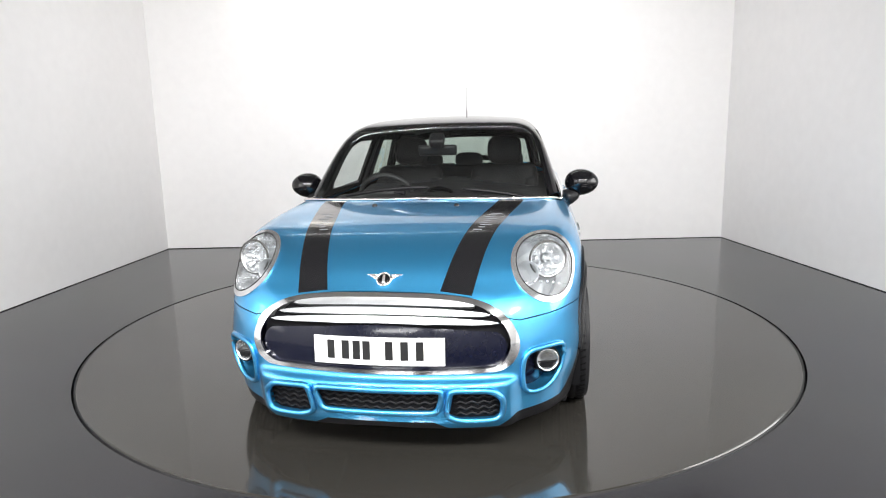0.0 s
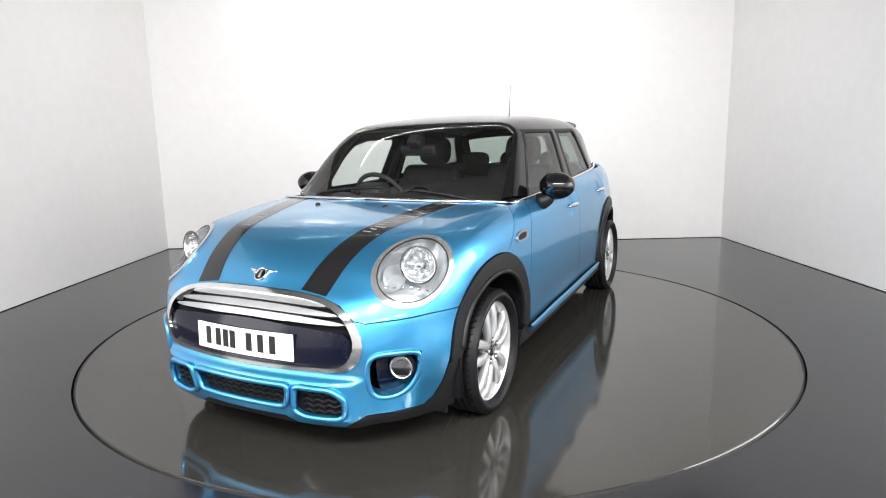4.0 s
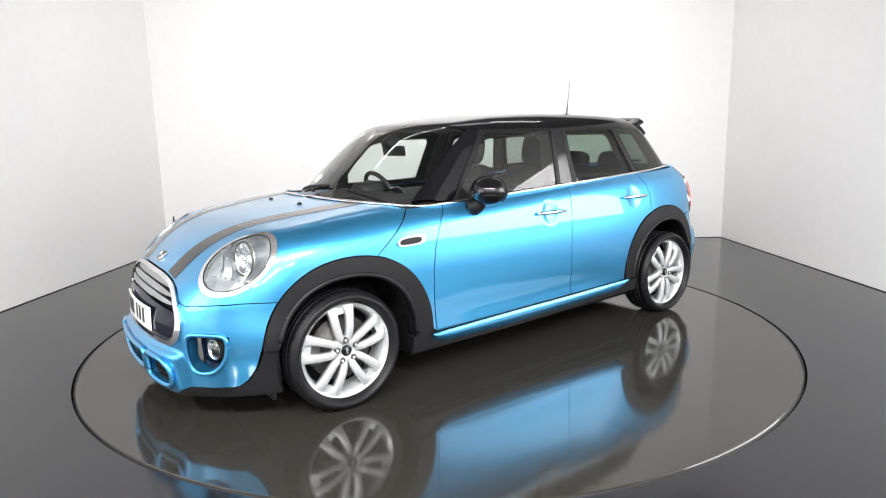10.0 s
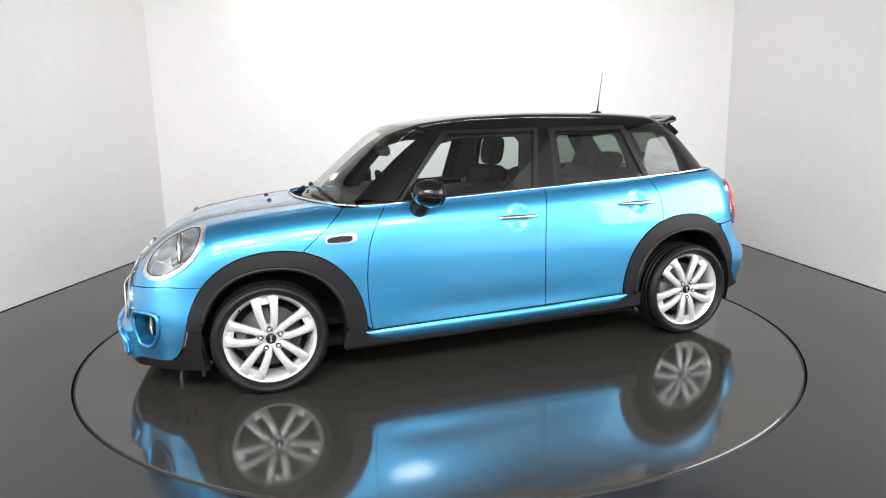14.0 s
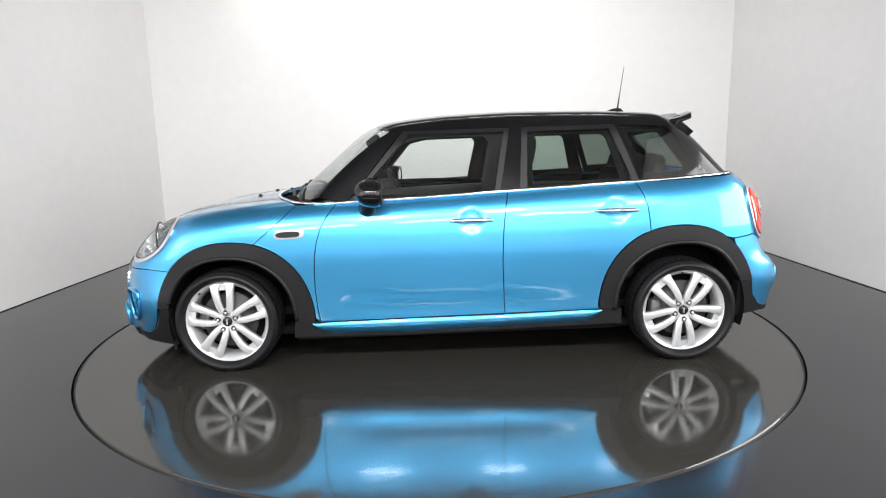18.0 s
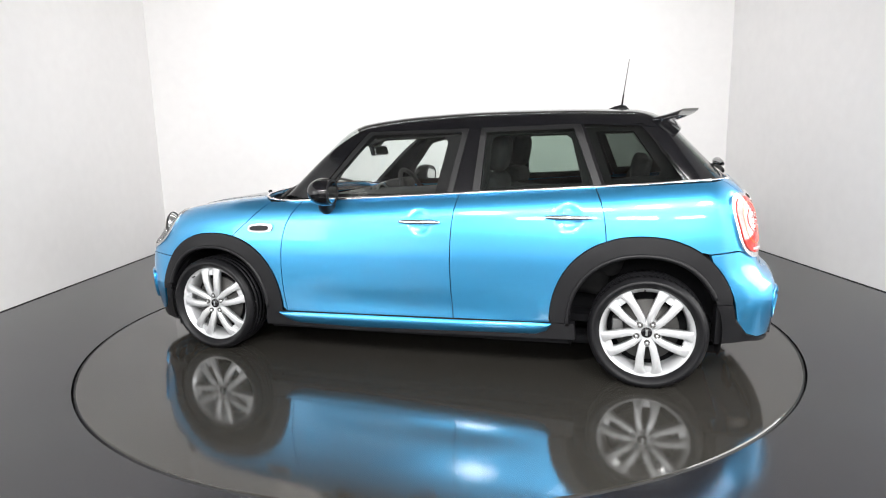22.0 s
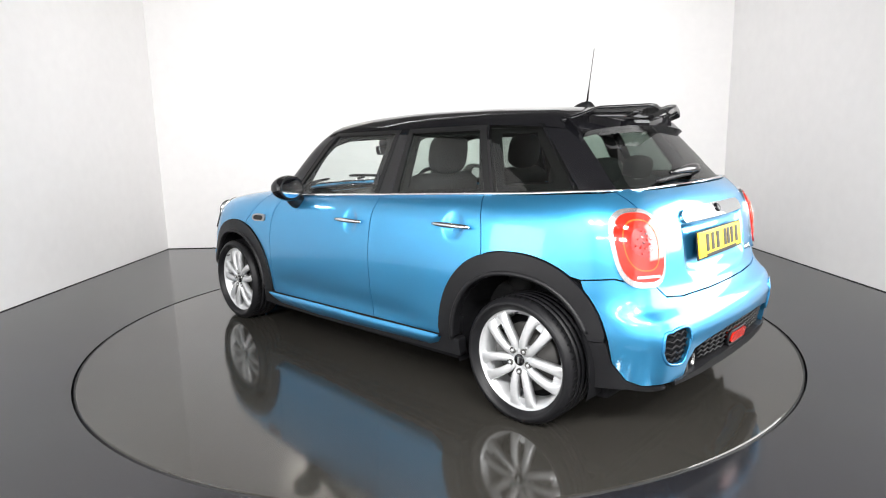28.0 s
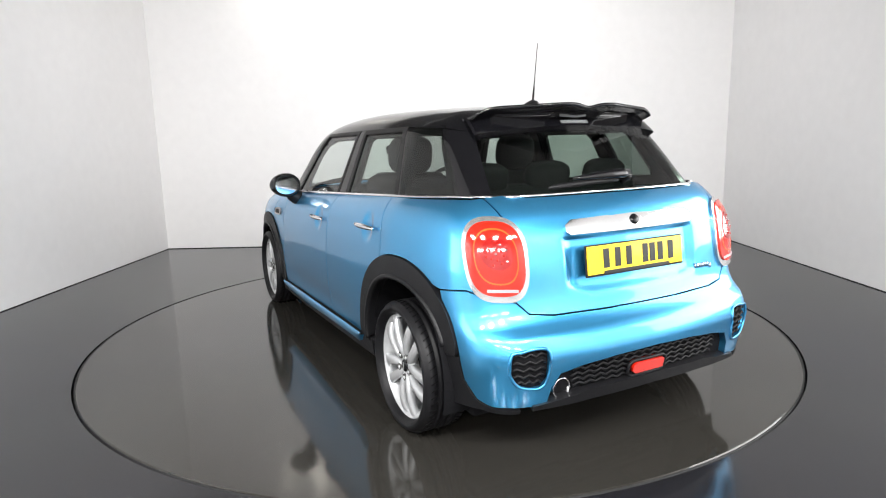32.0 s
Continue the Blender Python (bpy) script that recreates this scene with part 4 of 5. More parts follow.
def belt_chrome(car):
    line = [(x, 0.76, belt(x, 0.004)) for x in np.linspace(0.86, -1.60, 40)]
    for s in (1, -1):
        P = []
        for x, y, z in line:
            b = snap(cabin, [(x, 0.74 * s, z + 0.004)])[0]
            P.append((b[0], b[1] + 0.006 * s, z))
        nose = snap(body, [(1.088, 0.0, 0.95), (1.087, 0.12 * s, 0.949), (1.080, 0.25 * s, 0.948), (1.066, 0.34 * s, 0.947), (1.045, 0.43 * s, 0.945), (1.017, 0.52 * s, 0.943), (0.985, 0.60 * s, 0.94), (0.940, 0.672 * s, 0.936), (0.895, 0.71 * s, 0.930)], 0.003)
        nose = [(q[0] - 0.008, q[1], q[2] + 0.004) for q in nose]
        part("belt_moulding", tube(P[1:], 0.0095, 8, flat=0.9), CHROME, car, "bright chrome waistline moulding")
        part("scuttle_moulding", tube(nose + [P[1]], 0.0075, 8), CHROME, car, "bright chrome moulding below the windscreen")
        tail = [snap(cabin, [(-1.70, yy * s, 1.040)])[0] for yy in (0.0, 0.2, 0.4, 0.50)] + [P[-1]]
        part("tailgate_moulding", tube([(q[0] + 0.003, q[1], 1.040) for q in tail], 0.0070, 8), CHROME, car, "bright chrome moulding below the tailgate glass")
# ---- wheels ----
TYRE_R, RIM_R, WHEEL_Y = 0.2916, 0.2345, 0.742

SPOKE = ((0.032, 0.0105, 0.0125, 0.068), (0.050, 0.0165, 0.0175, 0.074), (0.066, 0.0232, 0.0190, 0.0785), (0.080, 0.0275, 0.0192, 0.0810), (0.105, 0.0322, 0.0196, 0.0830), (0.135, 0.0372, 0.0204, 0.0830),
         (0.165, 0.0408, 0.0215, 0.0810), (0.187, 0.0420, 0.0232, 0.0775), (0.202, 0.0424, 0.0275, 0.0730), (0.214, 0.0426, 0.0340, 0.0680), (0.223, 0.0430, 0.0410, 0.0650))

def spoke_bm(sign):
    """One leg of a twin spoke: distance from the hub, offset from the pair's middle, half width, height of the crown."""
    bm = bmesh.new()
    rows = []
    for r, o, w, zt in SPOKE:
        row = []
        for a, b in ((-1.0, -0.034), (-1.0, -0.0120), (-0.93, -0.0075), (-0.75, -0.0035), (-0.40, -0.0008), (0.0, 0.0), (0.40, -0.0008), (0.75, -0.0035), (0.93, -0.0075), (1.0, -0.0120), (1.0, -0.034)):
            row.append(bm.verts.new((r, sign * (o + a * w), zt + b)))
        rows.append(row)
    n = len(rows[0])
    for p, q in zip(rows, rows[1:]):
        for k in range(n):
            bm.faces.new((p[k], p[(k + 1) % n], q[(k + 1) % n], q[k]))
    bm.faces.new(rows[0])
    bm.faces.new(rows[-1])
    bmesh.ops.recalc_face_normals(bm, faces=bm.faces)
    return bm

def web_bm(k):
    """The sunken bridges that close a twin spoke's slot towards the hub and the rim."""
    bm = bmesh.new()
    r0, r1, w0, w1, z0, z1 = ((0.045, 0.074, 0.014, 0.008, 0.062, 0.062), (0.180, 0.224, 0.019, 0.024, 0.060, 0.056))[k]
    top = [bm.verts.new(p) for p in ((r0, -w0, z0), (r1, -w1, z1), (r1, w1, z1), (r0, w0, z0))]
    low = [bm.verts.new((v.co.x, v.co.y, v.co.z - 0.022)) for v in top]
    bm.faces.new(top)
    bm.faces.new(low[::-1])
    for i in range(4):
        bm.faces.new((top[i], low[i], low[(i + 1) % 4], top[(i + 1) % 4]))
    bmesh.ops.recalc_face_normals(bm, faces=bm.faces)
    return bm

def wheel(car, x, side, phase):
    prof = [(0.190, -0.09), (0.202, -0.085), (0.197, -0.02), (0.199, 0.020), (0.206, 0.046), (0.214, 0.058), (0.223, 0.066), (0.229, 0.0700), (0.2325, 0.0755), (0.2365, 0.0770), (0.2390, 0.0735), (0.2370, 0.055), (0.234, -0.095), (0.190, -0.09)]
    w = part("wheel", lathe(prof, 72), ALLOY, car, "bright silver alloy wheel with five twin spokes")
    w.matrix_basis = pose(x, side * WHEEL_Y, TYRE_R - 0.001, -90 * side, 0, 0) @ pose(0, 0, 0, 0, 0, phase)
    R, T = TYRE_R, RIM_R
    h = R - T
    tp = [(T - 0.004, -0.096), (T + 0.004, -0.102), (T + 0.4 * h, -0.108), (R - 0.3 * h, -0.104), (R - 0.010, -0.094), (R - 0.003, -0.082)]
    for z in (-0.050, -0.018, 0.018, 0.050):
        tp += [(R, z - 0.006), (R - 0.007, z - 0.005), (R - 0.007, z + 0.005), (R, z + 0.006)]
    tp += [(R - 0.003, 0.078), (R - 0.007, 0.087), (R - 0.014, 0.094), (R - 0.32 * h, 0.0995), (R - 0.34 * h, 0.1015), (T + 0.50 * h, 0.1050), (T + 0.36 * h, 0.1050), (T + 0.34 * h, 0.1035), (T + 0.20 * h, 0.0990), (T + 0.006, 0.0900), (T + 0.002, 0.084), (T - 0.004, 0.074)]
    ty = part("tyre", lathe(tp, 96), RUBBER, w, "black low-profile road tyre")
    cut = bmesh.new()
    for k in range(60):
        for zz, turn in ((0.070, 24), (-0.070, -24)):
            m = pose(0, 0, 0, 0, 0, 6 * k) @ pose(R - 0.0020, 0, zz, turn, 0, 0)
            c = [cut.verts.new(m @ Vector((dx, dy, dz))) for dx in (0, 0.0030) for dy, dz in ((-0.0018, -0.017), (0.0018, -0.017), (0.0018, 0.017), (-0.0018, 0.017))]
            for q in ((4, 5, 6, 7), (0, 1, 5, 4), (1, 2, 6, 5), (2, 3, 7, 6), (3, 0, 4, 7)):
                cut.faces.new([c[i] for i in q])
    bmesh.ops.recalc_face_normals(cut, faces=cut.faces)
    tagged(part("tread_cuts", cut, RUBBER_CUT, w, "slanting grooves across the tyre tread", smooth=False), kind="stuff")
    for k in range(5):
        a = 72 * k
        for s in (1, -1):
            sp = part("spoke", spoke_bm(s), ALLOY, w)
            sp.matrix_basis = pose(0, 0, 0, 0, 0, a)
        for k_ in (0, 1):
            part("spoke_web", web_bm(k_), ALLOY, w, smooth=False).matrix_basis = pose(0, 0, 0, 0, 0, a)
    part("hub", lathe([(0.0, 0.066), (0.030, 0.066), (0.034, 0.068), (0.044, 0.067), (0.062, 0.060), (0.068, 0.052), (0.070, 0.03), (0.0, 0.03)], 40), ALLOY, w)
    part("hub_cap", lathe([(0.0, 0.075), (0.022, 0.074), (0.0265, 0.071), (0.027, 0.060)], 32), GLOSS_BLACK, w, "gloss black centre cap")
    part("hub_emblem", box_bm(0.030, 0.010, 0.003, pose(0, 0, 0.0755, 0, 0, -phase + 90), 0.001), SATIN, w, "small silver emblem bar")
    for k in range(5):
        a = radians(72 * k)
        m = pose(0.052 * math.cos(a), 0.052 * math.sin(a), 0)
        part("bolt_seat", lathe([(0.0, 0.0740), (0.0125, 0.0740), (0.0140, 0.0765), (0.0155, 0.0755), (0.0155, 0.05)], 20, m), STEEL, w, "dark recessed bolt seat")
        part("wheel_bolt", lathe([(0.0, 0.0795), (0.0055, 0.0795), (0.0072, 0.0780), (0.0072, 0.06)], 6, m), ALLOY, w, "steel wheel bolt")
    part("brake_disc", lathe([(0.05, 0.02), (0.075, 0.022), (0.08, 0.010), (0.158, 0.010), (0.158, -0.012), (0.05, -0.012)], 48), STEEL, w, "grey steel brake disc")
    # dark disc added behind the brake for the shade between the spokes
    part("shade_disc", lathe([(0.0, -0.030), (0.196, -0.034), (0.196, -0.040), (0.0, -0.040)], 40), DARK, w, "dark disc standing in for shade behind the spokes")
    part("brake_caliper", box_bm(0.11, 0.060, 0.07, pose(0.14 * math.cos(radians(-phase)), 0.14 * math.sin(radians(-phase)), -0.005, 0, 0, -phase + 90), 0.012), CALIPER, w, "grey brake caliper")
    part("valve", lathe([(0.0, 0.084), (0.0035, 0.083), (0.004, 0.060)], 10, pose(0.216 * math.cos(radians(36)), 0.216 * math.sin(radians(36)), 0)), PLASTIC, w)
    return w

def wheels(car):
    for x, p in ((1.2835, 95), (-1.2835, 58)):
        wheel(car, x, 1, p - 180)
        wheel(car, x, -1, p + 20)
    # liners inside the arches
    for key in ("F", "R"):
        cx, cz, a, b = ARCHES[key][1]
        for s in (1, -1):
            bm = bmesh.new()
            r0 = [bm.verts.new((cx + (a + 0.008) * math.cos(t), 0.80 * s, cz + (b + 0.008) * math.sin(t))) for t in np.linspace(-0.3, math.pi + 0.3, 40)]
            r1 = [bm.verts.new((v.co.x, 0.50 * s, v.co.z)) for v in r0]
            for i in range(39):
                bm.faces.new((r0[i], r0[i + 1], r1[i + 1], r1[i]))
            bm.faces.new(r1)
            bmesh.ops.recalc_face_normals(bm, faces=bm.faces)
            part("wheel_arch_liner", bm, DARK, car, "dark arch liner", smooth=False)
    # underside
    part("underbody", box_bm(3.30, 1.36, 0.05, pose(0.0, 0, 0.185), 0.02), DARK, car, "dark underbody tray", smooth=False)
    part("mud_flap", box_bm(0.02, 0.08, 0.05, pose(1.62, 0.70, 0.135), 0.004), PLASTIC, car)
    part("mud_flap", box_bm(0.02, 0.08, 0.05, pose(1.62, -0.70, 0.135), 0.004), PLASTIC, car)

# ---- lamps ----
def scaled_ring(spec, k, power=2.0, n=48):
    c, a, b = (np.array(v) for v in spec)
    return ring_of(c, a * k, b * k, n, power)

def flip(P, s):
    return [(p[0], p[1] * s, p[2]) for p in P]

def aim(p, d):
    """A pose at p whose z axis points along d."""
    return Matrix.Translation(p) @ Vector(d).to_track_quat("Z", "Y").to_matrix().to_4x4()

def headlamp(car, s):
    ring = skin("headlamp_ring", V_HOOD, flip(scaled_ring(HEADLAMP, 1.03), s), RING, car, [flip(scaled_ring(HEADLAMP, 0.865), s)], off=0.007, gap=0, depth=0.02, step=0.014, label="polished chrome headlamp ring", inner_rim=0.022)
    lamp = skin("headlamp", V_HOOD, flip(scaled_ring(HEADLAMP, 1.0), s), LAMP_WHITE, car, off=-0.085, gap=0, depth=0.0, step=0.03, label="clear round headlamp with bright reflectors")
    rim = np.array(flip(scaled_ring(HEADLAMP, 0.88, n=64), s))
    A = snap(body, rim, -0.004)
    N = unit(grad(body, A))
    B = snap(body, np.array(flip(scaled_ring(HEADLAMP, 0.93, n=64), s)), -0.084)
    bm = bmesh.new()
    va, vb = [bm.verts.new(p) for p in A], [bm.verts.new(p) for p in B]
    for i in range(64):
        bm.faces.new((va[i], va[(i + 1) % 64], vb[(i + 1) % 64], vb[i]))
    bmesh.ops.recalc_face_normals(bm, faces=bm.faces)
    part("lamp_bowl", bm, REFLECTOR, lamp, "silvered inner bowl")
    c = Vector((1.655, 0.648 * s, 0.762))
    d = Vector((1.0, 0.22 * s, 0.10))
    part("main_reflector", lathe([(0.010, -0.030), (0.03, -0.022), (0.05, -0.004), (0.064, 0.020), (0.072, 0.030), (0.075, 0.030), (0.078, 0.022)], 40, aim(c, d)), REFLECTOR, lamp, "round silvered main beam reflector")
    part("reflector_ring", lathe([(0.072, 0.029), (0.074, 0.034), (0.078, 0.034), (0.080, 0.028)], 40, aim(c, d)), STEEL, lamp)
    part("bulb_cap", lathe([(0.0, 0.032), (0.010, 0.031), (0.015, 0.026), (0.016, -0.02)], 20, aim(c, d)), REFLECTOR, lamp)
    for k in range(8):
        a = 2 * math.pi * k / 8
        m = aim(c, d) @ pose(0.040 * math.cos(a), 0.040 * math.sin(a), 0.006, 0, 0, math.degrees(a))
        part("reflector_facet", box_bm(0.030, 0.020, 0.004, m @ pose(0, 0, 0, 0, -34, 0), 0.001), REFLECTOR, lamp)
    c2 = Vector((1.715, 0.565 * s, 0.712))
    part("side_reflector", lathe([(0.008, -0.035), (0.03, -0.025), (0.044, 0.0), (0.050, 0.016), (0.053, 0.016)], 32, aim(c2, (1, 0.05 * s, 0.1))), LAMP_WHITE, lamp, "smaller indicator reflector")
    for k in range(7):
        t = k / 6
        p = snap(body, [(1.77 - 0.10 * t, (0.555 + 0.15 * t) * s, 0.665 - 0.012 * t)], -0.030)[0]
        part("light_guide_tooth", box_bm(0.016, 0.012, 0.010, Matrix.Translation(p), 0.002), REFLECTOR, lamp)
    skin("headlamp_lens", V_HOOD, flip(scaled_ring(HEADLAMP, 0.88), s), GLASS_LAMP, lamp, off=0.006, gap=0, depth=0.0, step=0.03, label="clear domed lens")
    skin("lens_seal", V_HOOD, flip(scaled_ring(HEADLAMP, 0.884), s), PLASTIC, lamp, [flip(scaled_ring(HEADLAMP, 0.858), s)], off=0.0078, gap=0, depth=0.004, step=0.02, label="thin black lens seal")

def fog_lamp(car, s):
    c = Vector((1.838, 0.652 * s, 0.382))
    m = aim(c, (1, 0.30 * s, 0.03)) @ Matrix.Scale(0.92, 4)
    f = part("fog_lamp", lathe([(0.0, -0.02), (0.030, -0.012), (0.043, 0.004), (0.047, 0.012), (0.050, 0.012), (0.052, 0.0), (0.050, -0.04)], 32, m), REFLECTOR, car, "round clear fog lamp")
    part("fog_lens", lathe([(0.0, 0.020), (0.02, 0.018), (0.036, 0.012), (0.046, 0.006)], 32, m), GLASS_LAMP, f)
    part("lamp_divider", box_bm(0.084, 0.008, 0.006, m @ pose(0, -0.006, 0.006), 0.001), PLASTIC, f)
    part("lamp_shroud", box_bm(0.066, 0.026, 0.006, m @ pose(0, -0.022, 0.002), 0.003), DARK, f, "dark lower half of the lamp")
    part("fog_bezel", lathe([(0.050, 0.012), (0.056, 0.008), (0.060, -0.01), (0.050, -0.04)], 32, m), DARK, f)
    blade = tube([c + Vector((-0.02, -0.085 * s, -0.075)), c + Vector((0.0, -0.04 * s, -0.04)), c + Vector((-0.01, 0.0, -0.055))], 0.006, 8)
    part("fog_fin", blade, NAVY, f)

def tail_lamp(car, s):
    view = View(body, REAR_O, (-0.8, 0.62 * s, 0.25))
    lamp = skin("tail_lamp", view, flip(scaled_ring(TAILLAMP, 0.90, 2.9), s), RED, car, off=0.018, gap=0, depth=0.03, step=0.015, label="red tail lamp in a chrome surround")
    skin("lamp_surround", view, flip(scaled_ring(TAILLAMP, 1.06, 2.9), s), RING, lamp, [flip(scaled_ring(TAILLAMP, 0.895, 2.9), s)], off=0.012, gap=0, depth=0.03, step=0.015, label="polished chrome surround")
    ring = scaled_ring(((-1.735, 0.622, 0.826), (0.058, 0.0985, 0.004), (0.043, -0.004, 0.147)), 0.66, 2.5)
    inner = scaled_ring(((-1.735, 0.622, 0.826), (0.058, 0.0985, 0.004), (0.043, -0.004, 0.147)), 0.62, 2.5)
    skin("light_ring", view, flip(ring, s), AMBER, lamp, [flip(inner, s)], off=0.0195, gap=0, depth=0.002, step=0.02, label="orange-red light guide ring")
    core = ring_of((-1.735, 0.618, 0.838), (0.038, 0.040, 0.0), (0.009, 0, 0.058), 36)
    skin("brake_light", view, flip(core, s), RED_DEEP, lamp, off=0.0205, gap=0, depth=0.003, step=0.012, label="dark red round brake light")
    for k in range(14):
        a = 2.4 * k
        r = 0.012 * math.sqrt(k + 0.5)
        c = snap(body, [(-1.735 + 0.6 * r * math.cos(a), (0.618 + 0.6 * r * math.cos(a)) * s, 0.838 + 1.15 * r * math.sin(a))], 0.0225)[0]
        n = unit(grad(body, np.array([c])))[0]
        part("lamp_bead", lathe([(0.0, 0.004), (0.003, 0.003), (0.0045, 0.0)], 10, aim(c, n)), RED if k % 3 else CHROME, lamp)
    bar = [(-1.77, 0.562 * s, 0.706), (-1.71, 0.640 * s, 0.709), (-1.71, 0.640 * s, 0.697), (-1.77, 0.562 * s, 0.694)]
    skin("reversing_light", view, bar, LAMP_WHITE, lamp, off=0.0205, gap=0, depth=0.003, step=0.02, label="clear reversing light bar")

# ---- fittings ----
def mirror(car, s):
    c = Vector((0.436, 0.872 * s, 0.996))
    bm = bmesh.new()
    bmesh.ops.create_uvsphere(bm, u_segments=36, v_segments=24, radius=1.0)
    for v in bm.verts:
        x, y, z = v.co
        v.co = (max(x, -0.42) * 0.098, y * 0.100 * (1 + 0.06 * x), z * 0.079 * (1 - 0.08 * y * s))
    bmesh.ops.transform(bm, matrix=Matrix.Translation(c) @ pose(0, 0, 0, 0, -4, 8 * s), verts=bm.verts)
    m = part("door_mirror", bm, GLOSS_BLACK, car, "gloss black rounded door mirror")
    ring = [(c.x - 0.043, c.y + 0.082 * math.cos(t), c.z + 0.064 * math.sin(t)) for t in np.linspace(0, 2 * math.pi, 40, endpoint=False)]
    g = bmesh.new()
    g.faces.new([g.verts.new((p[0] - 0.0015 - 0.014 * (p[1] - c.y) / 0.1 * s * 0.9, p[1], p[2])) for p in ring])
    part("mirror_glass", g, CHROME, m, "flat mirror glass", smooth=False)
    part("mirror_rim", tube([(p[0] - 0.001 - 0.014 * (p[1] - c.y) / 0.1 * s * 0.9, p[1], p[2]) for p in ring], 0.006, 8, True), PLASTIC, m, "black plastic rim")
    part("mirror_foot", tube([(0.475, 0.775 * s, 0.905), (0.472, 0.800 * s, 0.912), (0.465, 0.825 * s, 0.925), (0.455, 0.845 * s, 0.955), (0.450, 0.855 * s, 0.985)], [0.050, 0.048, 0.040, 0.031, 0.030], 16), PLASTIC, m, "matt black mirror foot")

def handles(car):
    for hx, hz in DISHES:
        for s in (1, -1):
            pts = [(hx - 0.118 + 0.236 * k / 12, 0, hz + 0.004 * math.cos((k - 6) / 6)) for k in range(13)]
            pts = [(p[0], s * (0.826 + 0.012 * (1 - ((k - 6) / 6) ** 2)), p[2]) for k, p in enumerate(pts)]
            r = [0.010 + 0.006 * (1 - ((k - 6) / 6) ** 2) for k in range(13)]
            h = part("door_handle", tube(pts, r, 12, flat=0.85), CHROME, car, "chrome bar door handle")
            part("handle_inlay", tube([(p[0], p[1] + 0.0095 * s, p[2] - 0.001) for p in pts[2:-2]], 0.0042, 8, flat=0.7), PLASTIC, h)

def scuttle_vent(car, s):
    ring = [(0.905 + dx, 0.8 * s, 0.778 + dz) for dx, dz in ((-0.085, 0.010), (-0.075, 0.024), (0.0, 0.027), (0.06, 0.018), (0.080, 0.0), (0.075, -0.018), (0.04, -0.025), (-0.05, -0.022), (-0.08, -0.010))]
    loop = dense(ring, 0.012, True, True)
    hole = dense([(0.912 + (p[0] - 0.905) * 0.80, p[1], 0.777 + (p[2] - 0.778) * 0.62) for p in ring], 0.012, True, True)
    v = skin("side_vent", V_SIDE[s], loop, SATIN, car, [hole], off=0.010, gap=0, depth=0.012, step=0.012, label="chrome side vent surround")
    skin("vent_insert", V_SIDE[s], hole, PLASTIC, v, off=0.004, gap=-0.001, depth=0.0, step=0.02, label="dark vent insert")

def plates(car):
    def bent(y0, y1, z0, z1, x0, thick):
        """A strip of plate that follows the bowed panel behind it."""
        bm = bmesh.new()
        rows = []
        for y in np.linspace(y0, y1, 3 + int(abs(y1 - y0) / 0.05)):
            x = x0 - 0.24 * y * y
            rows.append([bm.verts.new((xx - 0.035 * (z - 0.46), y, z)) for xx, z in ((x, z0), (x + thick, z0 + 0.001), (x + thick, z1 - 0.001), (x, z1))])
        for p, q in zip(rows, rows[1:]):
            for k in range(4):
                bm.faces.new((p[k], p[(k + 1) % 4], q[(k + 1) % 4], q[k]))
        bm.faces.new(rows[0])
        bm.faces.new(rows[-1])
        bmesh.ops.recalc_face_normals(bm, faces=bm.faces)
        return bm
    f = part("front_plate", bent(-0.259, 0.263, 0.409, 0.520, 2.034, 0.006), PLATE_W, car, "white front number plate", smooth=False)
    xs = [-0.190, -0.130, -0.085, -0.045, 0.045, 0.105, 0.165]
    for y in xs:
        part("plate_bar", bent(y - 0.013, y + 0.017, 0.430, 0.506, 2.0385, 0.003), INK, f, smooth=False)
    part("plate_maker_mark", bent(-0.03, 0.03, 0.414, 0.418, 2.0385, 0.003), GREY_INK, f, smooth=False)
    m = pose(-1.838, 0.010, 0.788, 0, 7, 0)
    r = part("rear_plate", box_bm(0.008, 0.520, 0.112, m, 0.003), PLATE_Y, car, "yellow rear number plate", smooth=False)
    for k, y in enumerate(xs):
        part("plate_bar", box_bm(0.003, 0.030, 0.076, m @ pose(-0.0045, y, 0.004)), INK, r, smooth=False)
    part("plate_dealer_strip", box_bm(0.004, 0.36, 0.012, m @ pose(-0.004, 0.0, -0.051)), INK, r, smooth=False)
    part("plate_frame", box_bm(0.006, 0.535, 0.126, m @ pose(0.004, 0, -0.002), 0.003), PLASTIC, r, smooth=False)

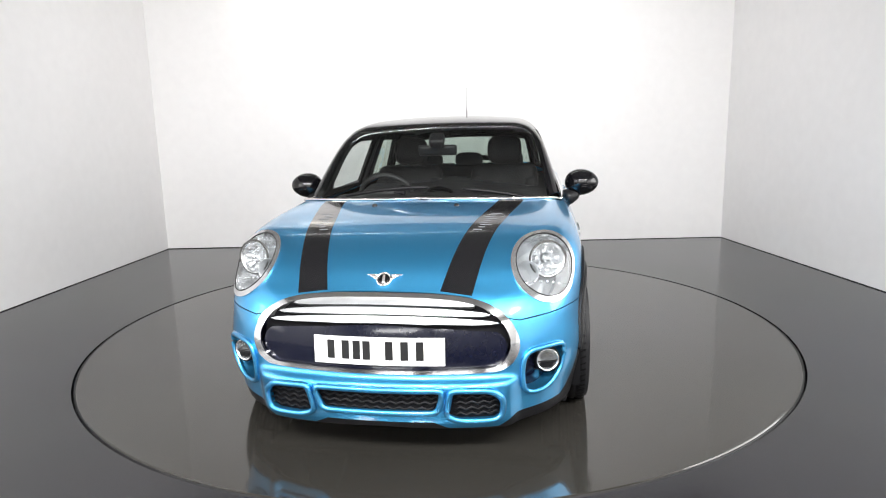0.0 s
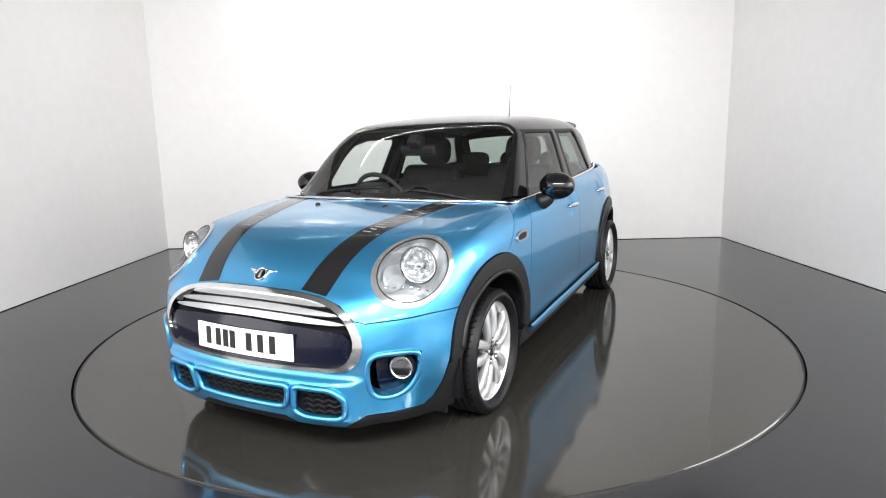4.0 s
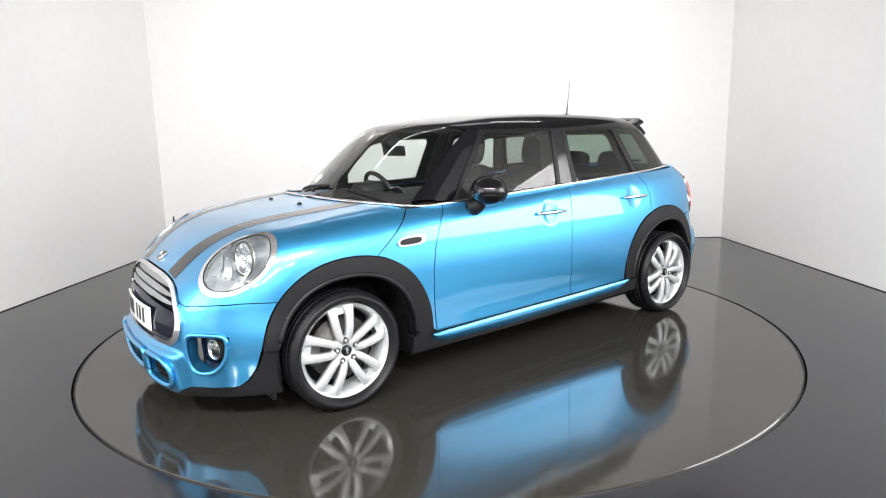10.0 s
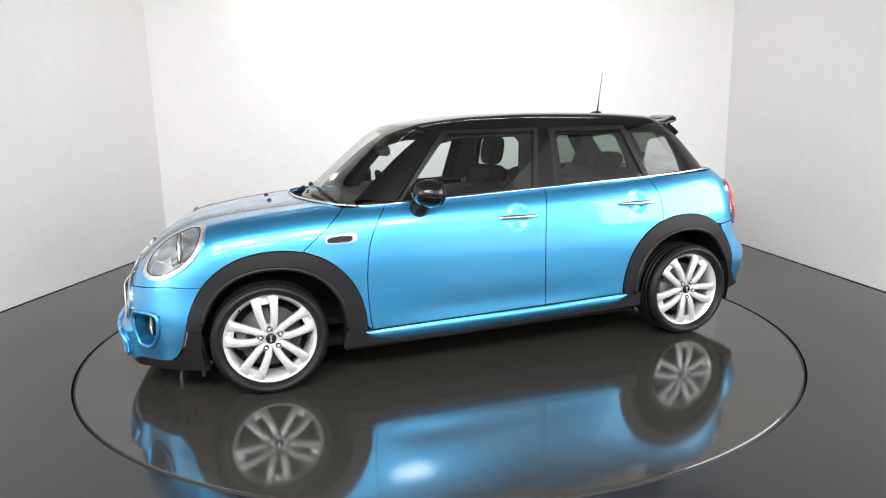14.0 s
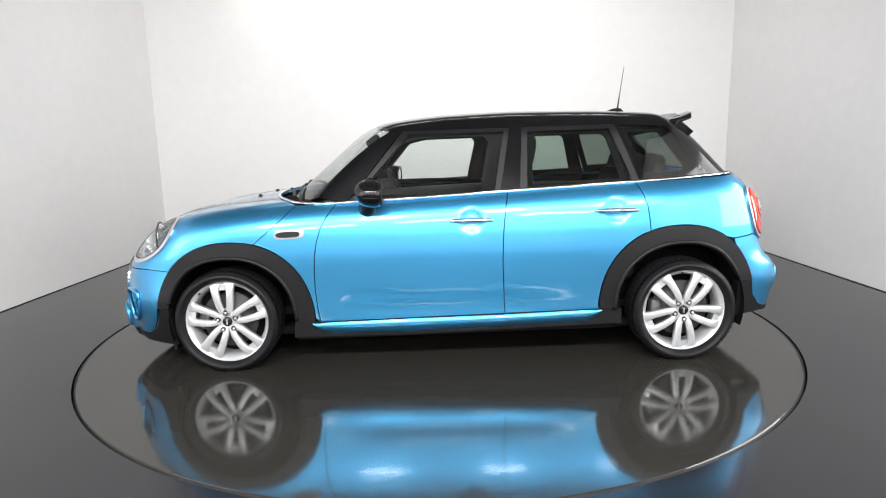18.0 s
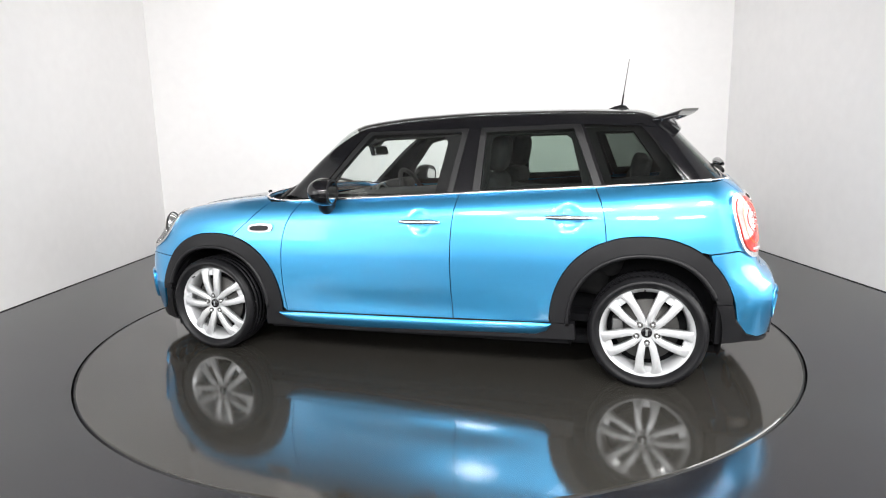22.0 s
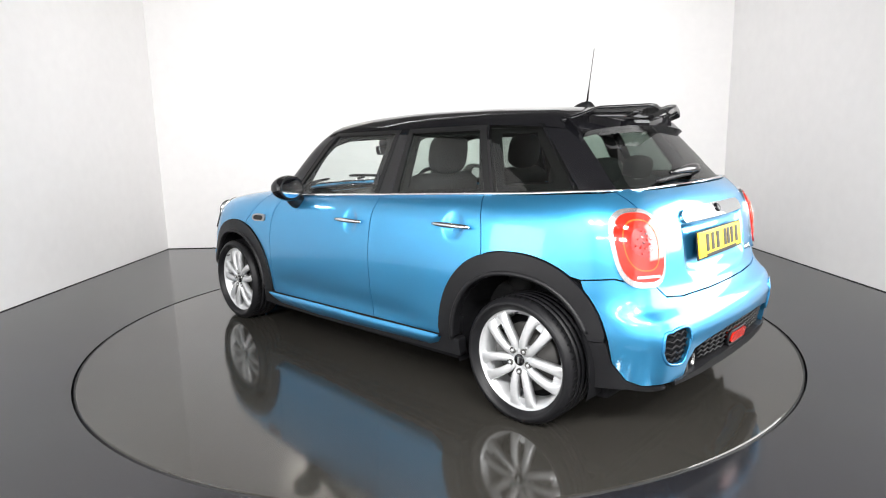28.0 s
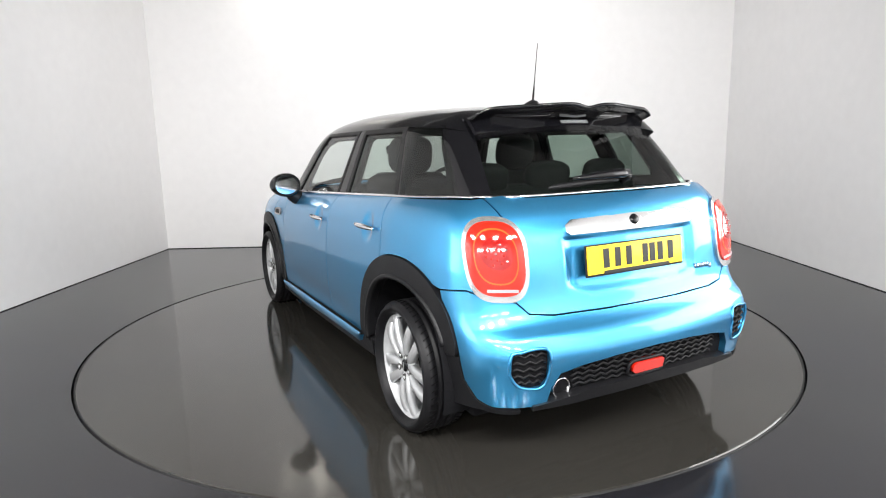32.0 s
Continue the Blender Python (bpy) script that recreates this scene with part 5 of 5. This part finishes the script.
def badges(car):
    c = snap(body, [(1.91, 0.0, 0.733)], 0.004)[0]
    n = unit(grad(body, np.array([c])))[0]
    m = aim(c, n)
    b = part("bonnet_badge", lathe([(0.0, 0.007), (0.020, 0.006), (0.026, 0.002), (0.026, -0.004)], 32, m), GLOSS_BLACK, car, "round winged bonnet badge")
    part("badge_ring", lathe([(0.025, 0.004), (0.027, 0.008), (0.031, 0.007), (0.032, -0.004)], 32, m), CHROME, b)
    part("badge_bar", box_bm(0.034, 0.010, 0.003, m @ pose(0, 0, 0.0075, 0, 0, 90), 0.001), SATIN, b)
    for s in (1, -1):
        for k in range(3):
            y0, y1 = 0.030, 0.074 - 0.014 * k
            z = 0.752 - 0.011 * k
            P = snap(body, [(1.9, s * (y0 + (y1 - y0) * i / 5), z + 0.004 * (i / 5)) for i in range(6)], 0.005)
            part("badge_wing", tube(P, [0.0055, 0.0055, 0.005, 0.0045, 0.004, 0.002], 8), CHROME, b, "chrome wing feather")
    bar = [(-1.8, 0.325, 0.8935), (-1.8, 0.343, 0.905), (-1.8, 0.343, 0.930), (-1.8, 0.31, 0.950), (-1.8, 0, 0.959), (-1.8, -0.31, 0.950), (-1.8, -0.343, 0.930), (-1.8, -0.343, 0.905), (-1.8, -0.325, 0.8935), (-1.8, 0, 0.8935)]
    h = skin("tailgate_grip", V_TAIL, dense(bar, 0.02, True), CHROME, car, off=0.014, gap=0, depth=0.03, step=0.02, label="bright chrome tailgate grip bar")
    c = snap(body, [(-1.80, -0.03 + 0.03, 0.925)], 0.018)[0]
    n = unit(grad(body, np.array([c])))[0]
    part("tailgate_badge", lathe([(0.0, 0.006), (0.017, 0.005), (0.022, 0.001), (0.022, -0.004)], 28, aim(c, n)), GLOSS_BLACK, h, "small round black badge")
    for k in range(7):
        y = -0.355 - 0.0185 * k
        z = 0.694 if k < 6 else 0.686
        q = snap(body, [(-1.82, y, z + 0.011), (-1.82, y, z - 0.011)], 0.003)
        part("model_badge_bar", tube(q, 0.0042, 6), CHROME, car, "small chrome badge bar")

def roof_fittings(car):
    fin = bmesh.new()
    rows = []
    for x, w, h in ((-1.035, 0.004, 0.002), (-1.055, 0.016, 0.014), (-1.085, 0.024, 0.026), (-1.115, 0.028, 0.033), (-1.14, 0.026, 0.030), (-1.158, 0.016, 0.012), (-1.165, 0.004, 0.002)):
        z = float(ROOF_Z(x)) - 0.006
        rows.append([fin.verts.new((x, w * math.cos(t), z + (h + 0.004) * math.sin(t))) for t in np.linspace(-0.1, math.pi + 0.1, 13)])
    for p, q in zip(rows, rows[1:]):
        for k in range(12):
            fin.faces.new((p[k], p[k + 1], q[k + 1], q[k]))
    bmesh.ops.recalc_face_normals(fin, faces=fin.faces)
    a = part("aerial_base", fin, PLASTIC, car, "black roof aerial foot")
    part("aerial_mast", tube([(-1.118, 0, 1.44), (-1.126, 0, 1.505), (-1.128, 0, 1.520), (-1.154, 0, 1.712)], [0.0055, 0.0045, 0.0026, 0.0017], 8), PLASTIC, a, "thin black aerial mast")
    # roof spoiler: curved wing with two openings, brow and side fins
    ys = np.linspace(-0.50, 0.50, 53)
    cs = np.linspace(0, 1, 13)
    zlead = {}
    for y in ys:
        lead = -1.265 - 0.11 * (1 - (abs(y) / 0.54) ** 2)
        zlead[float(y)] = float(snap(cabin, [(lead, y, 1.38 - 0.10 * y * y)], 0.004)[0][2])
    def wing(y, c):
        ay = abs(y)
        lead = -1.265 - 0.11 * (1 - (ay / 0.54) ** 2)
        tail = -1.535 + 0.36 * max(0.0, ay - 0.14) + 0.012 * math.exp(-(ay / 0.05) ** 2)
        x = lead + (tail - lead) * c
        z0 = zlead[float(y)]
        z1 = 1.411 - 0.045 * max(0.0, ay - 0.14) - 0.014 * math.exp(-(ay / 0.05) ** 2) - 0.026 * max(0.0, (ay - 0.41) / 0.09) ** 2
        return (x, y, z0 + (z1 - z0) * (c ** 1.2))
    bm = bmesh.new()
    top = [[bm.verts.new(wing(y, c)) for c in cs] for y in ys]
    bot = [[bm.verts.new(Vector(wing(y, c)) - Vector((0, 0, 0.004 + 0.020 * math.sin(math.pi * min(c * 0.55 + 0.35, 1.0))))) for c in cs] for y in ys]
    def solid(i, k):
        y = abs((ys[i] + ys[i + 1]) / 2)
        return not (0.13 < y < 0.40 and 4 <= k <= 7)
    for i in range(len(ys) - 1):
        for k in range(len(cs) - 1):
            if solid(i, k):
                bm.faces.new((top[i][k], top[i + 1][k], top[i + 1][k + 1], top[i][k + 1]))
                bm.faces.new((bot[i][k], bot[i][k + 1], bot[i + 1][k + 1], bot[i + 1][k]))
    pair = {}
    for i in range(len(ys)):
        for k in range(len(cs)):
            pair[top[i][k]] = bot[i][k]
    for e in [e for e in bm.edges if len(e.link_faces) == 1 and e.verts[0] in pair and e.verts[1] in pair]:
        a_, b_ = e.verts
        bm.faces.new((a_, b_, pair[b_], pair[a_]))
    bmesh.ops.delete(bm, geom=[v for v in bm.verts if not v.link_faces], context="VERTS")
    bmesh.ops.recalc_face_normals(bm, faces=bm.faces)
    sp = part("roof_spoiler", bm, GLOSS_BLACK, car, "gloss black roof spoiler with two openings")
    ends = ((0.50, 1.330), (0.40, 1.340), (0.20, 1.344), (-0.20, 1.344), (-0.40, 1.340), (-0.50, 1.330))
    lows = ((-0.505, 1.262), (-0.44, 1.276), (-0.25, 1.292), (0.25, 1.292), (0.44, 1.276), (0.505, 1.262))
    brow = [tuple(along_x(cabin, [(0, y, z)], 0, -1)[0]) for y, z in ends + lows]
    skin("spoiler_brow", V_BACK, brow, GLOSS_BLACK, sp, off=0.026, gap=0, depth=0.035, step=0.03, label="gloss black brow over the glass")
    light = [tuple(along_x(cabin, [(0, y, z)], 0, -1)[0]) for y, z in ((0.075, 1.319), (-0.075, 1.319), (-0.075, 1.309), (0.075, 1.309))]
    skin("high_brake_light", V_BACK, light, LAMP_WHITE, sp, off=0.0295, gap=0, depth=0.004, step=0.03, label="slim clear high brake light")

def wipers(car):
    for y0, y1, px, py in ((-0.46, 0.02, 0.93, -0.10), (0.20, 0.66, 0.93, 0.30)):
        ys = np.linspace(y0, y1, 14)
        P = snap(cabin, [(0.9, y, 0.958 + 0.012 * (y - y0)) for y in ys], 0.012)
        w = part("windscreen_wiper", tube(P, [0.004] + [0.0075] * 12 + [0.004], 6, flat=1.5), PLASTIC, car, "black windscreen wiper blade")
        Q = snap(cabin, [(0.95, py + (y1 - 0.18 - py) * t, 0.935 + 0.028 * t) for t in np.linspace(0, 1, 8)], 0.026)
        part("wiper_arm", tube(Q, [0.012, 0.011, 0.010, 0.009, 0.008, 0.008, 0.007, 0.006], 8), PLASTIC, w)
    P = snap(cabin, [(-1.66, -0.05 + 0.37 * t, 1.082 - 0.016 * t) for t in np.linspace(0, 1, 12)], 0.018)
    w = part("rear_wiper", tube(P, [0.006] + [0.009] * 10 + [0.004], 6, flat=1.4), PLASTIC, car, "black rear wiper blade")
    Q = snap(cabin, [(-1.66, -0.10 + 0.30 * t, 1.100 - 0.012 * t) for t in np.linspace(0, 1, 9)], 0.040)
    part("wiper_arm", tube(Q, [0.020, 0.024, 0.024, 0.022, 0.020, 0.017, 0.014, 0.011, 0.007], 10), GLOSS_BLACK, w, "broad black wiper arm")
    part("wiper_pivot", lathe([(0.0, 0.045), (0.010, 0.045), (0.013, 0.038), (0.013, -0.01)], 16, aim(snap(cabin, [(-1.66, -0.10, 1.092)])[0], (-1, 0, 0.6))), PLASTIC, w)
    for y in (-0.081 - 0.13, 0.331 - 0.12):
        c = snap(body, [(1.22, y, 0.95)], 0.002)[0]
        part("washer_nozzle", lathe([(0.0, 0.010), (0.008, 0.009), (0.013, 0.004), (0.014, -0.004)], 16, aim(c, (0.1, 0, 1))), PLASTIC, car, "small black washer nozzle")
    # scuttle under the windscreen
    bm = bmesh.new()
    front = [(1.080, 0, 0.928), (1.073, 0.25, 0.926), (1.038, 0.43, 0.923), (0.978, 0.60, 0.918), (0.90, 0.70, 0.910)]
    line = [(x, -y, z) for x, y, z in front[::-1][:-1]] + front
    a_ = [bm.verts.new(p) for p in line[::-1]]
    b_ = [bm.verts.new((p[0] - 0.20, p[1] * 0.94, p[2] - 0.01)) for p in line[::-1]]
    for i in range(len(a_) - 1):
        bm.faces.new((a_[i], a_[i + 1], b_[i + 1], b_[i]))
    part("scuttle_tray", bm, DARK, car, "dark scuttle tray below the wipers")

def rear_fittings(car):
    m = aim((-1.855, 0.432, 0.326), (-1, 0, -0.03))
    part("exhaust_tip", lathe([(0.033, -0.10), (0.036, 0.036), (0.039, 0.040), (0.042, 0.036), (0.042, -0.12)], 32, m), CHROME, car, "polished round exhaust tip")
    part("exhaust_bore", lathe([(0.0, -0.09), (0.033, -0.09), (0.033, -0.02)], 24, m), DARK, car)
    P = [(-1.93, 0.105, 0.382), (-1.93, -0.030, 0.382), (-1.93, -0.045, 0.372), (-1.93, -0.042, 0.336), (-1.93, 0.105, 0.334), (-1.93, 0.122, 0.345), (-1.93, 0.120, 0.372)]
    r = skin("rear_fog_lamp", V_TAIL, dense(P, 0.02, True), RED, car, off=0.006, gap=0, depth=0.03, step=0.02, label="red lozenge rear fog lamp")
    part("fog_lamp_bezel", tube(snap(body, dense([(-1.93, 0.03 + (y - 0.03) * 1.18, 0.3575 + (z - 0.3575) * 1.4) for _, y, z in P], 0.02), -0.004), 0.007, 8, True), PLASTIC, r)
    part("tow_cover_screw", lathe([(0, 0.004), (0.008, 0.003), (0.010, 0.0)], 14, aim(snap(cabin, [(-1.60, 0.592, 1.055)], 0.002)[0], (-0.5, 1, 0))), CHROME, car)
# ---- cabin ----
def cushion(name, sx, sy, sz, m, parent, material, label="", bevel=0.04):
    return part(name, box_bm(sx, sy, sz, m, min(bevel, 0.45 * min(sx, sy, sz)), 4), material, parent, label)

def pillow_bm(a, b, c, m, power=3.2):
    """A rounded pad with half sizes a, b, c."""
    bm = bmesh.new()
    bmesh.ops.create_uvsphere(bm, u_segments=32, v_segments=20, radius=1.0)
    for v in bm.verts:
        n = sum(abs(t) ** power for t in v.co) ** (1 / power)
        v.co = m @ Vector((v.co.x / n * a, v.co.y / n * b, v.co.z / n * c))
    return bm

def front_seat(car, s):
    y = 0.36 * s
    seat = cushion("front_seat", 0.50, 0.50, 0.16, pose(-0.02, y, 0.46, 0, -8, 0), car, CLOTH, "black cloth front seat", 0.06)
    cushion("backrest", 0.15, 0.50, 0.60, pose(-0.335, y, 0.79, 0, -17, 0), seat, CLOTH, "", 0.065)
    cushion("bolster", 0.14, 0.10, 0.46, pose(-0.285, y + 0.21, 0.76, 0, -17, 6), seat, CLOTH, "", 0.045)
    cushion("bolster", 0.14, 0.10, 0.46, pose(-0.285, y - 0.21, 0.76, 0, -17, -6), seat, CLOTH, "", 0.045)
    part("headrest", pillow_bm(0.062, 0.128, 0.108, pose(-0.445, y, 1.185, 0, -10, 0)), CLOTH, seat)
    for d in (-0.06, 0.06):
        part("headrest_post", tube([(-0.405, y + d, 1.02), (-0.432, y + d, 1.13)], 0.006, 8), CHROME, seat, "thin chrome headrest post")

def cabin_fit(car):
    for s in (1, -1):
        front_seat(car, s)
    rear = cushion("rear_seat", 0.46, 1.16, 0.16, pose(-0.86, 0, 0.50, 0, -6, 0), car, CLOTH, "black cloth rear bench seat", 0.06)
    cushion("backrest", 0.14, 1.16, 0.56, pose(-1.15, 0, 0.78, 0, -18, 0), rear, CLOTH, "", 0.06)
    for y in (-0.36, 0.0, 0.36):
        part("headrest", pillow_bm(0.052, 0.122, 0.070, pose(-1.235, y, 1.085, 0, -14, 0)), CLOTH, rear)
    part("cabin_floor", box_bm(2.6, 1.30, 0.04, pose(-0.3, 0, 0.30)), DARK, car, smooth=False)
    part("boot_floor", box_bm(0.45, 1.0, 0.04, pose(-1.42, 0, 0.62)), DARK, car, smooth=False)
    part("bulkhead", box_bm(0.05, 1.30, 0.60, pose(0.86, 0, 0.60)), DARK, car, smooth=False)
    dash = cushion("dashboard", 0.36, 1.34, 0.24, pose(0.64, 0, 0.815, 0, 6, 0), car, DASH, "soft black dashboard", 0.08)
    cushion("instrument_hood", 0.18, 0.22, 0.10, pose(0.47, -0.36, 0.945, 0, 8, 0), dash, DASH, "", 0.04)
    part("centre_dial", lathe([(0.0, 0.012), (0.115, 0.012), (0.125, 0.02), (0.132, 0.016), (0.132, -0.04)], 40, aim((0.455, 0, 0.85), (-1, 0, 0.25))), GLOSS_BLACK, dash, "large round centre display")
    part("dial_ring", lathe([(0.118, 0.014), (0.122, 0.024), (0.130, 0.022), (0.134, 0.01)], 40, aim((0.455, 0, 0.85), (-1, 0, 0.25))), SATIN, dash)
    for y in (0.60, -0.60, 0.30):
        part("air_vent", lathe([(0.03, 0.0), (0.038, 0.012), (0.046, 0.012), (0.052, -0.01)], 24, aim((0.46, y, 0.855), (-1, 0, 0.1))), SATIN, dash)
    m = aim((0.36, -0.36, 0.895), (-1, 0, 0.50))
    ring = [m @ Vector((0.178 * math.cos(a), 0.178 * math.sin(a), 0)) for a in np.linspace(0, 2 * math.pi, 44, endpoint=False)]
    sw = part("steering_wheel", tube(ring, 0.0155, 10, True), DASH, car, "black leather three-spoke steering wheel")
    part("wheel_boss", lathe([(0.0, 0.02), (0.05, 0.015), (0.07, -0.005), (0.06, -0.05)], 28, m), DASH, sw)
    for a in (0, 180, 270):
        t = radians(a)
        part("wheel_arm", tube([m @ Vector((0.05 * math.cos(t), 0.05 * math.sin(t), 0)), m @ Vector((0.17 * math.cos(t), 0.17 * math.sin(t), 0))], 0.013, 8), SATIN if a != 270 else DASH, sw)
    part("steering_column", tube([(0.36, -0.36, 0.89), (0.62, -0.36, 0.80)], 0.045, 12), DASH, sw)
    im = cushion("interior_mirror", 0.035, 0.24, 0.065, pose(0.475, 0.0, 1.205, 0, 12, 0), car, PLASTIC, "black rear-view mirror", 0.016)
    cushion("sensor_housing", 0.10, 0.09, 0.07, pose(0.50, 0.0, 1.262, 0, 35, 0), im, PLASTIC, "", 0.02)
    part("mirror_glass", box_bm(0.004, 0.215, 0.05, pose(0.456, 0.0, 1.203, 0, 12, 0), 0.001), CHROME, im, smooth=False)
    # roof lining and trim seen through the glass
    edge = [(0.25, 0.59, 1.315), (-0.327, 0.60, 1.318), (-0.926, 0.59, 1.325), (-1.30, 0.55, 1.32)]
    lining = edge + [(x, -y, z) for x, y, z in edge[::-1]]
    skin("roof_lining", V_ROOF, [(0.42, 0.35, 1.325)] + lining + [(0.42, -0.35, 1.325)], LINER, car, off=-0.022, gap=0, depth=0.0, step=0.08, label="grey fabric roof lining")
    for s in (1, -1):
        for n, poly in (("inner_pillar", [(-0.235, 0.96), (-0.30, 1.32), (-0.42, 1.32), (-0.40, 0.97)]),):
            skin(n, C_SIDE[s], xz(poly, 0.68 * s), DASH, car, off=-0.034, gap=0, depth=0.02, step=0.06, label="dark inner pillar trim")
        for outer, inner in (([(0.60, 0.925), (0.29, 1.325), (-0.31, 1.325), (-0.25, 0.955)], [(0.455, 0.972), (0.47, 1.02), (0.385, 1.165), (0.30, 1.245), (0.17, 1.276), (-0.18, 1.282), (-0.205, 1.25), (-0.150, 0.975)]),
                             ([(-0.36, 0.965), (-0.39, 1.325), (-0.94, 1.330), (-1.06, 0.995)], [(-0.45, 1.01), (-0.455, 1.265), (-0.49, 1.285), (-0.85, 1.285), (-0.88, 1.26), (-0.945, 1.03)]),
                             ([(-0.93, 1.330), (-1.24, 1.328), (-1.50, 1.02), (-1.07, 1.0)], [(-1.00, 1.290), (-1.19, 1.290), (-1.33, 1.09), (-1.32, 1.065), (-1.09, 1.05)])):
            skin("window_lining", C_SIDE[s], xz(outer, 0.68 * s), LINING, car, [dense(xz(inner, 0.68 * s), 0.03, True, False)], off=-0.030, gap=0, depth=0.012, step=0.06, label="dark inner window surround")
        card = [(0.62, 0.945), (0.62, 0.35), (-0.74, 0.35), (-0.80, 0.52), (-0.93, 0.68), (-1.05, 0.755), (-1.05, 1.005), (-0.3, 0.985)]
        skin("door_card", V_SIDE[s], xz(card, 0.72 * s), DASH, car, off=-0.055, gap=0, depth=0.0, step=0.08, label="black inner door trim", snapped=False)
# ---- build ----
room()
wall_lamp()
for m in WASH:
    light_fixture(m, 1.0, 0.16, 0.09, "assumed long white wall-washing light, out of view under the ceiling")
for xx, yy, zz, sx, sy, watts in PANELS:
    light_fixture(pose(xx, yy, zz, 12, 0, 0), sx, sy, 0.24, "square white light panel hung from the ceiling")
for k, (m, sx, sy, watts) in enumerate(FILL_PANELS):
    fill_panel_frame(m, sx, sy, k + 1)
table = turntable()
car = tagged(new("car"), "metallic blue five-door hatchback with gloss black roof and stripes", "car")
car_panels(car)
belt_chrome(car)
wheels(car)
for s in (1, -1):
    headlamp(car, s)
    fog_lamp(car, s)
    tail_lamp(car, s)
    mirror(car, s)
    scuttle_vent(car, s)
handles(car)
plates(car)
badges(car)
roof_fittings(car)
wipers(car)
rear_fittings(car)
cabin_fit(car)

def motions():
    rows, deck = [], []
    for k in range(65):
        t = 0.5 * k
        a = -90 - 9.567 - 4.4718 * t
        m = pose(0, 0, 0, 0, 0, a)
        deck.append((t, m))
        rows.append((t, m @ pose(-0.0944, 0.0795, 0.0)))
    walk(car, rows)
    walk(table, deck)

motions()
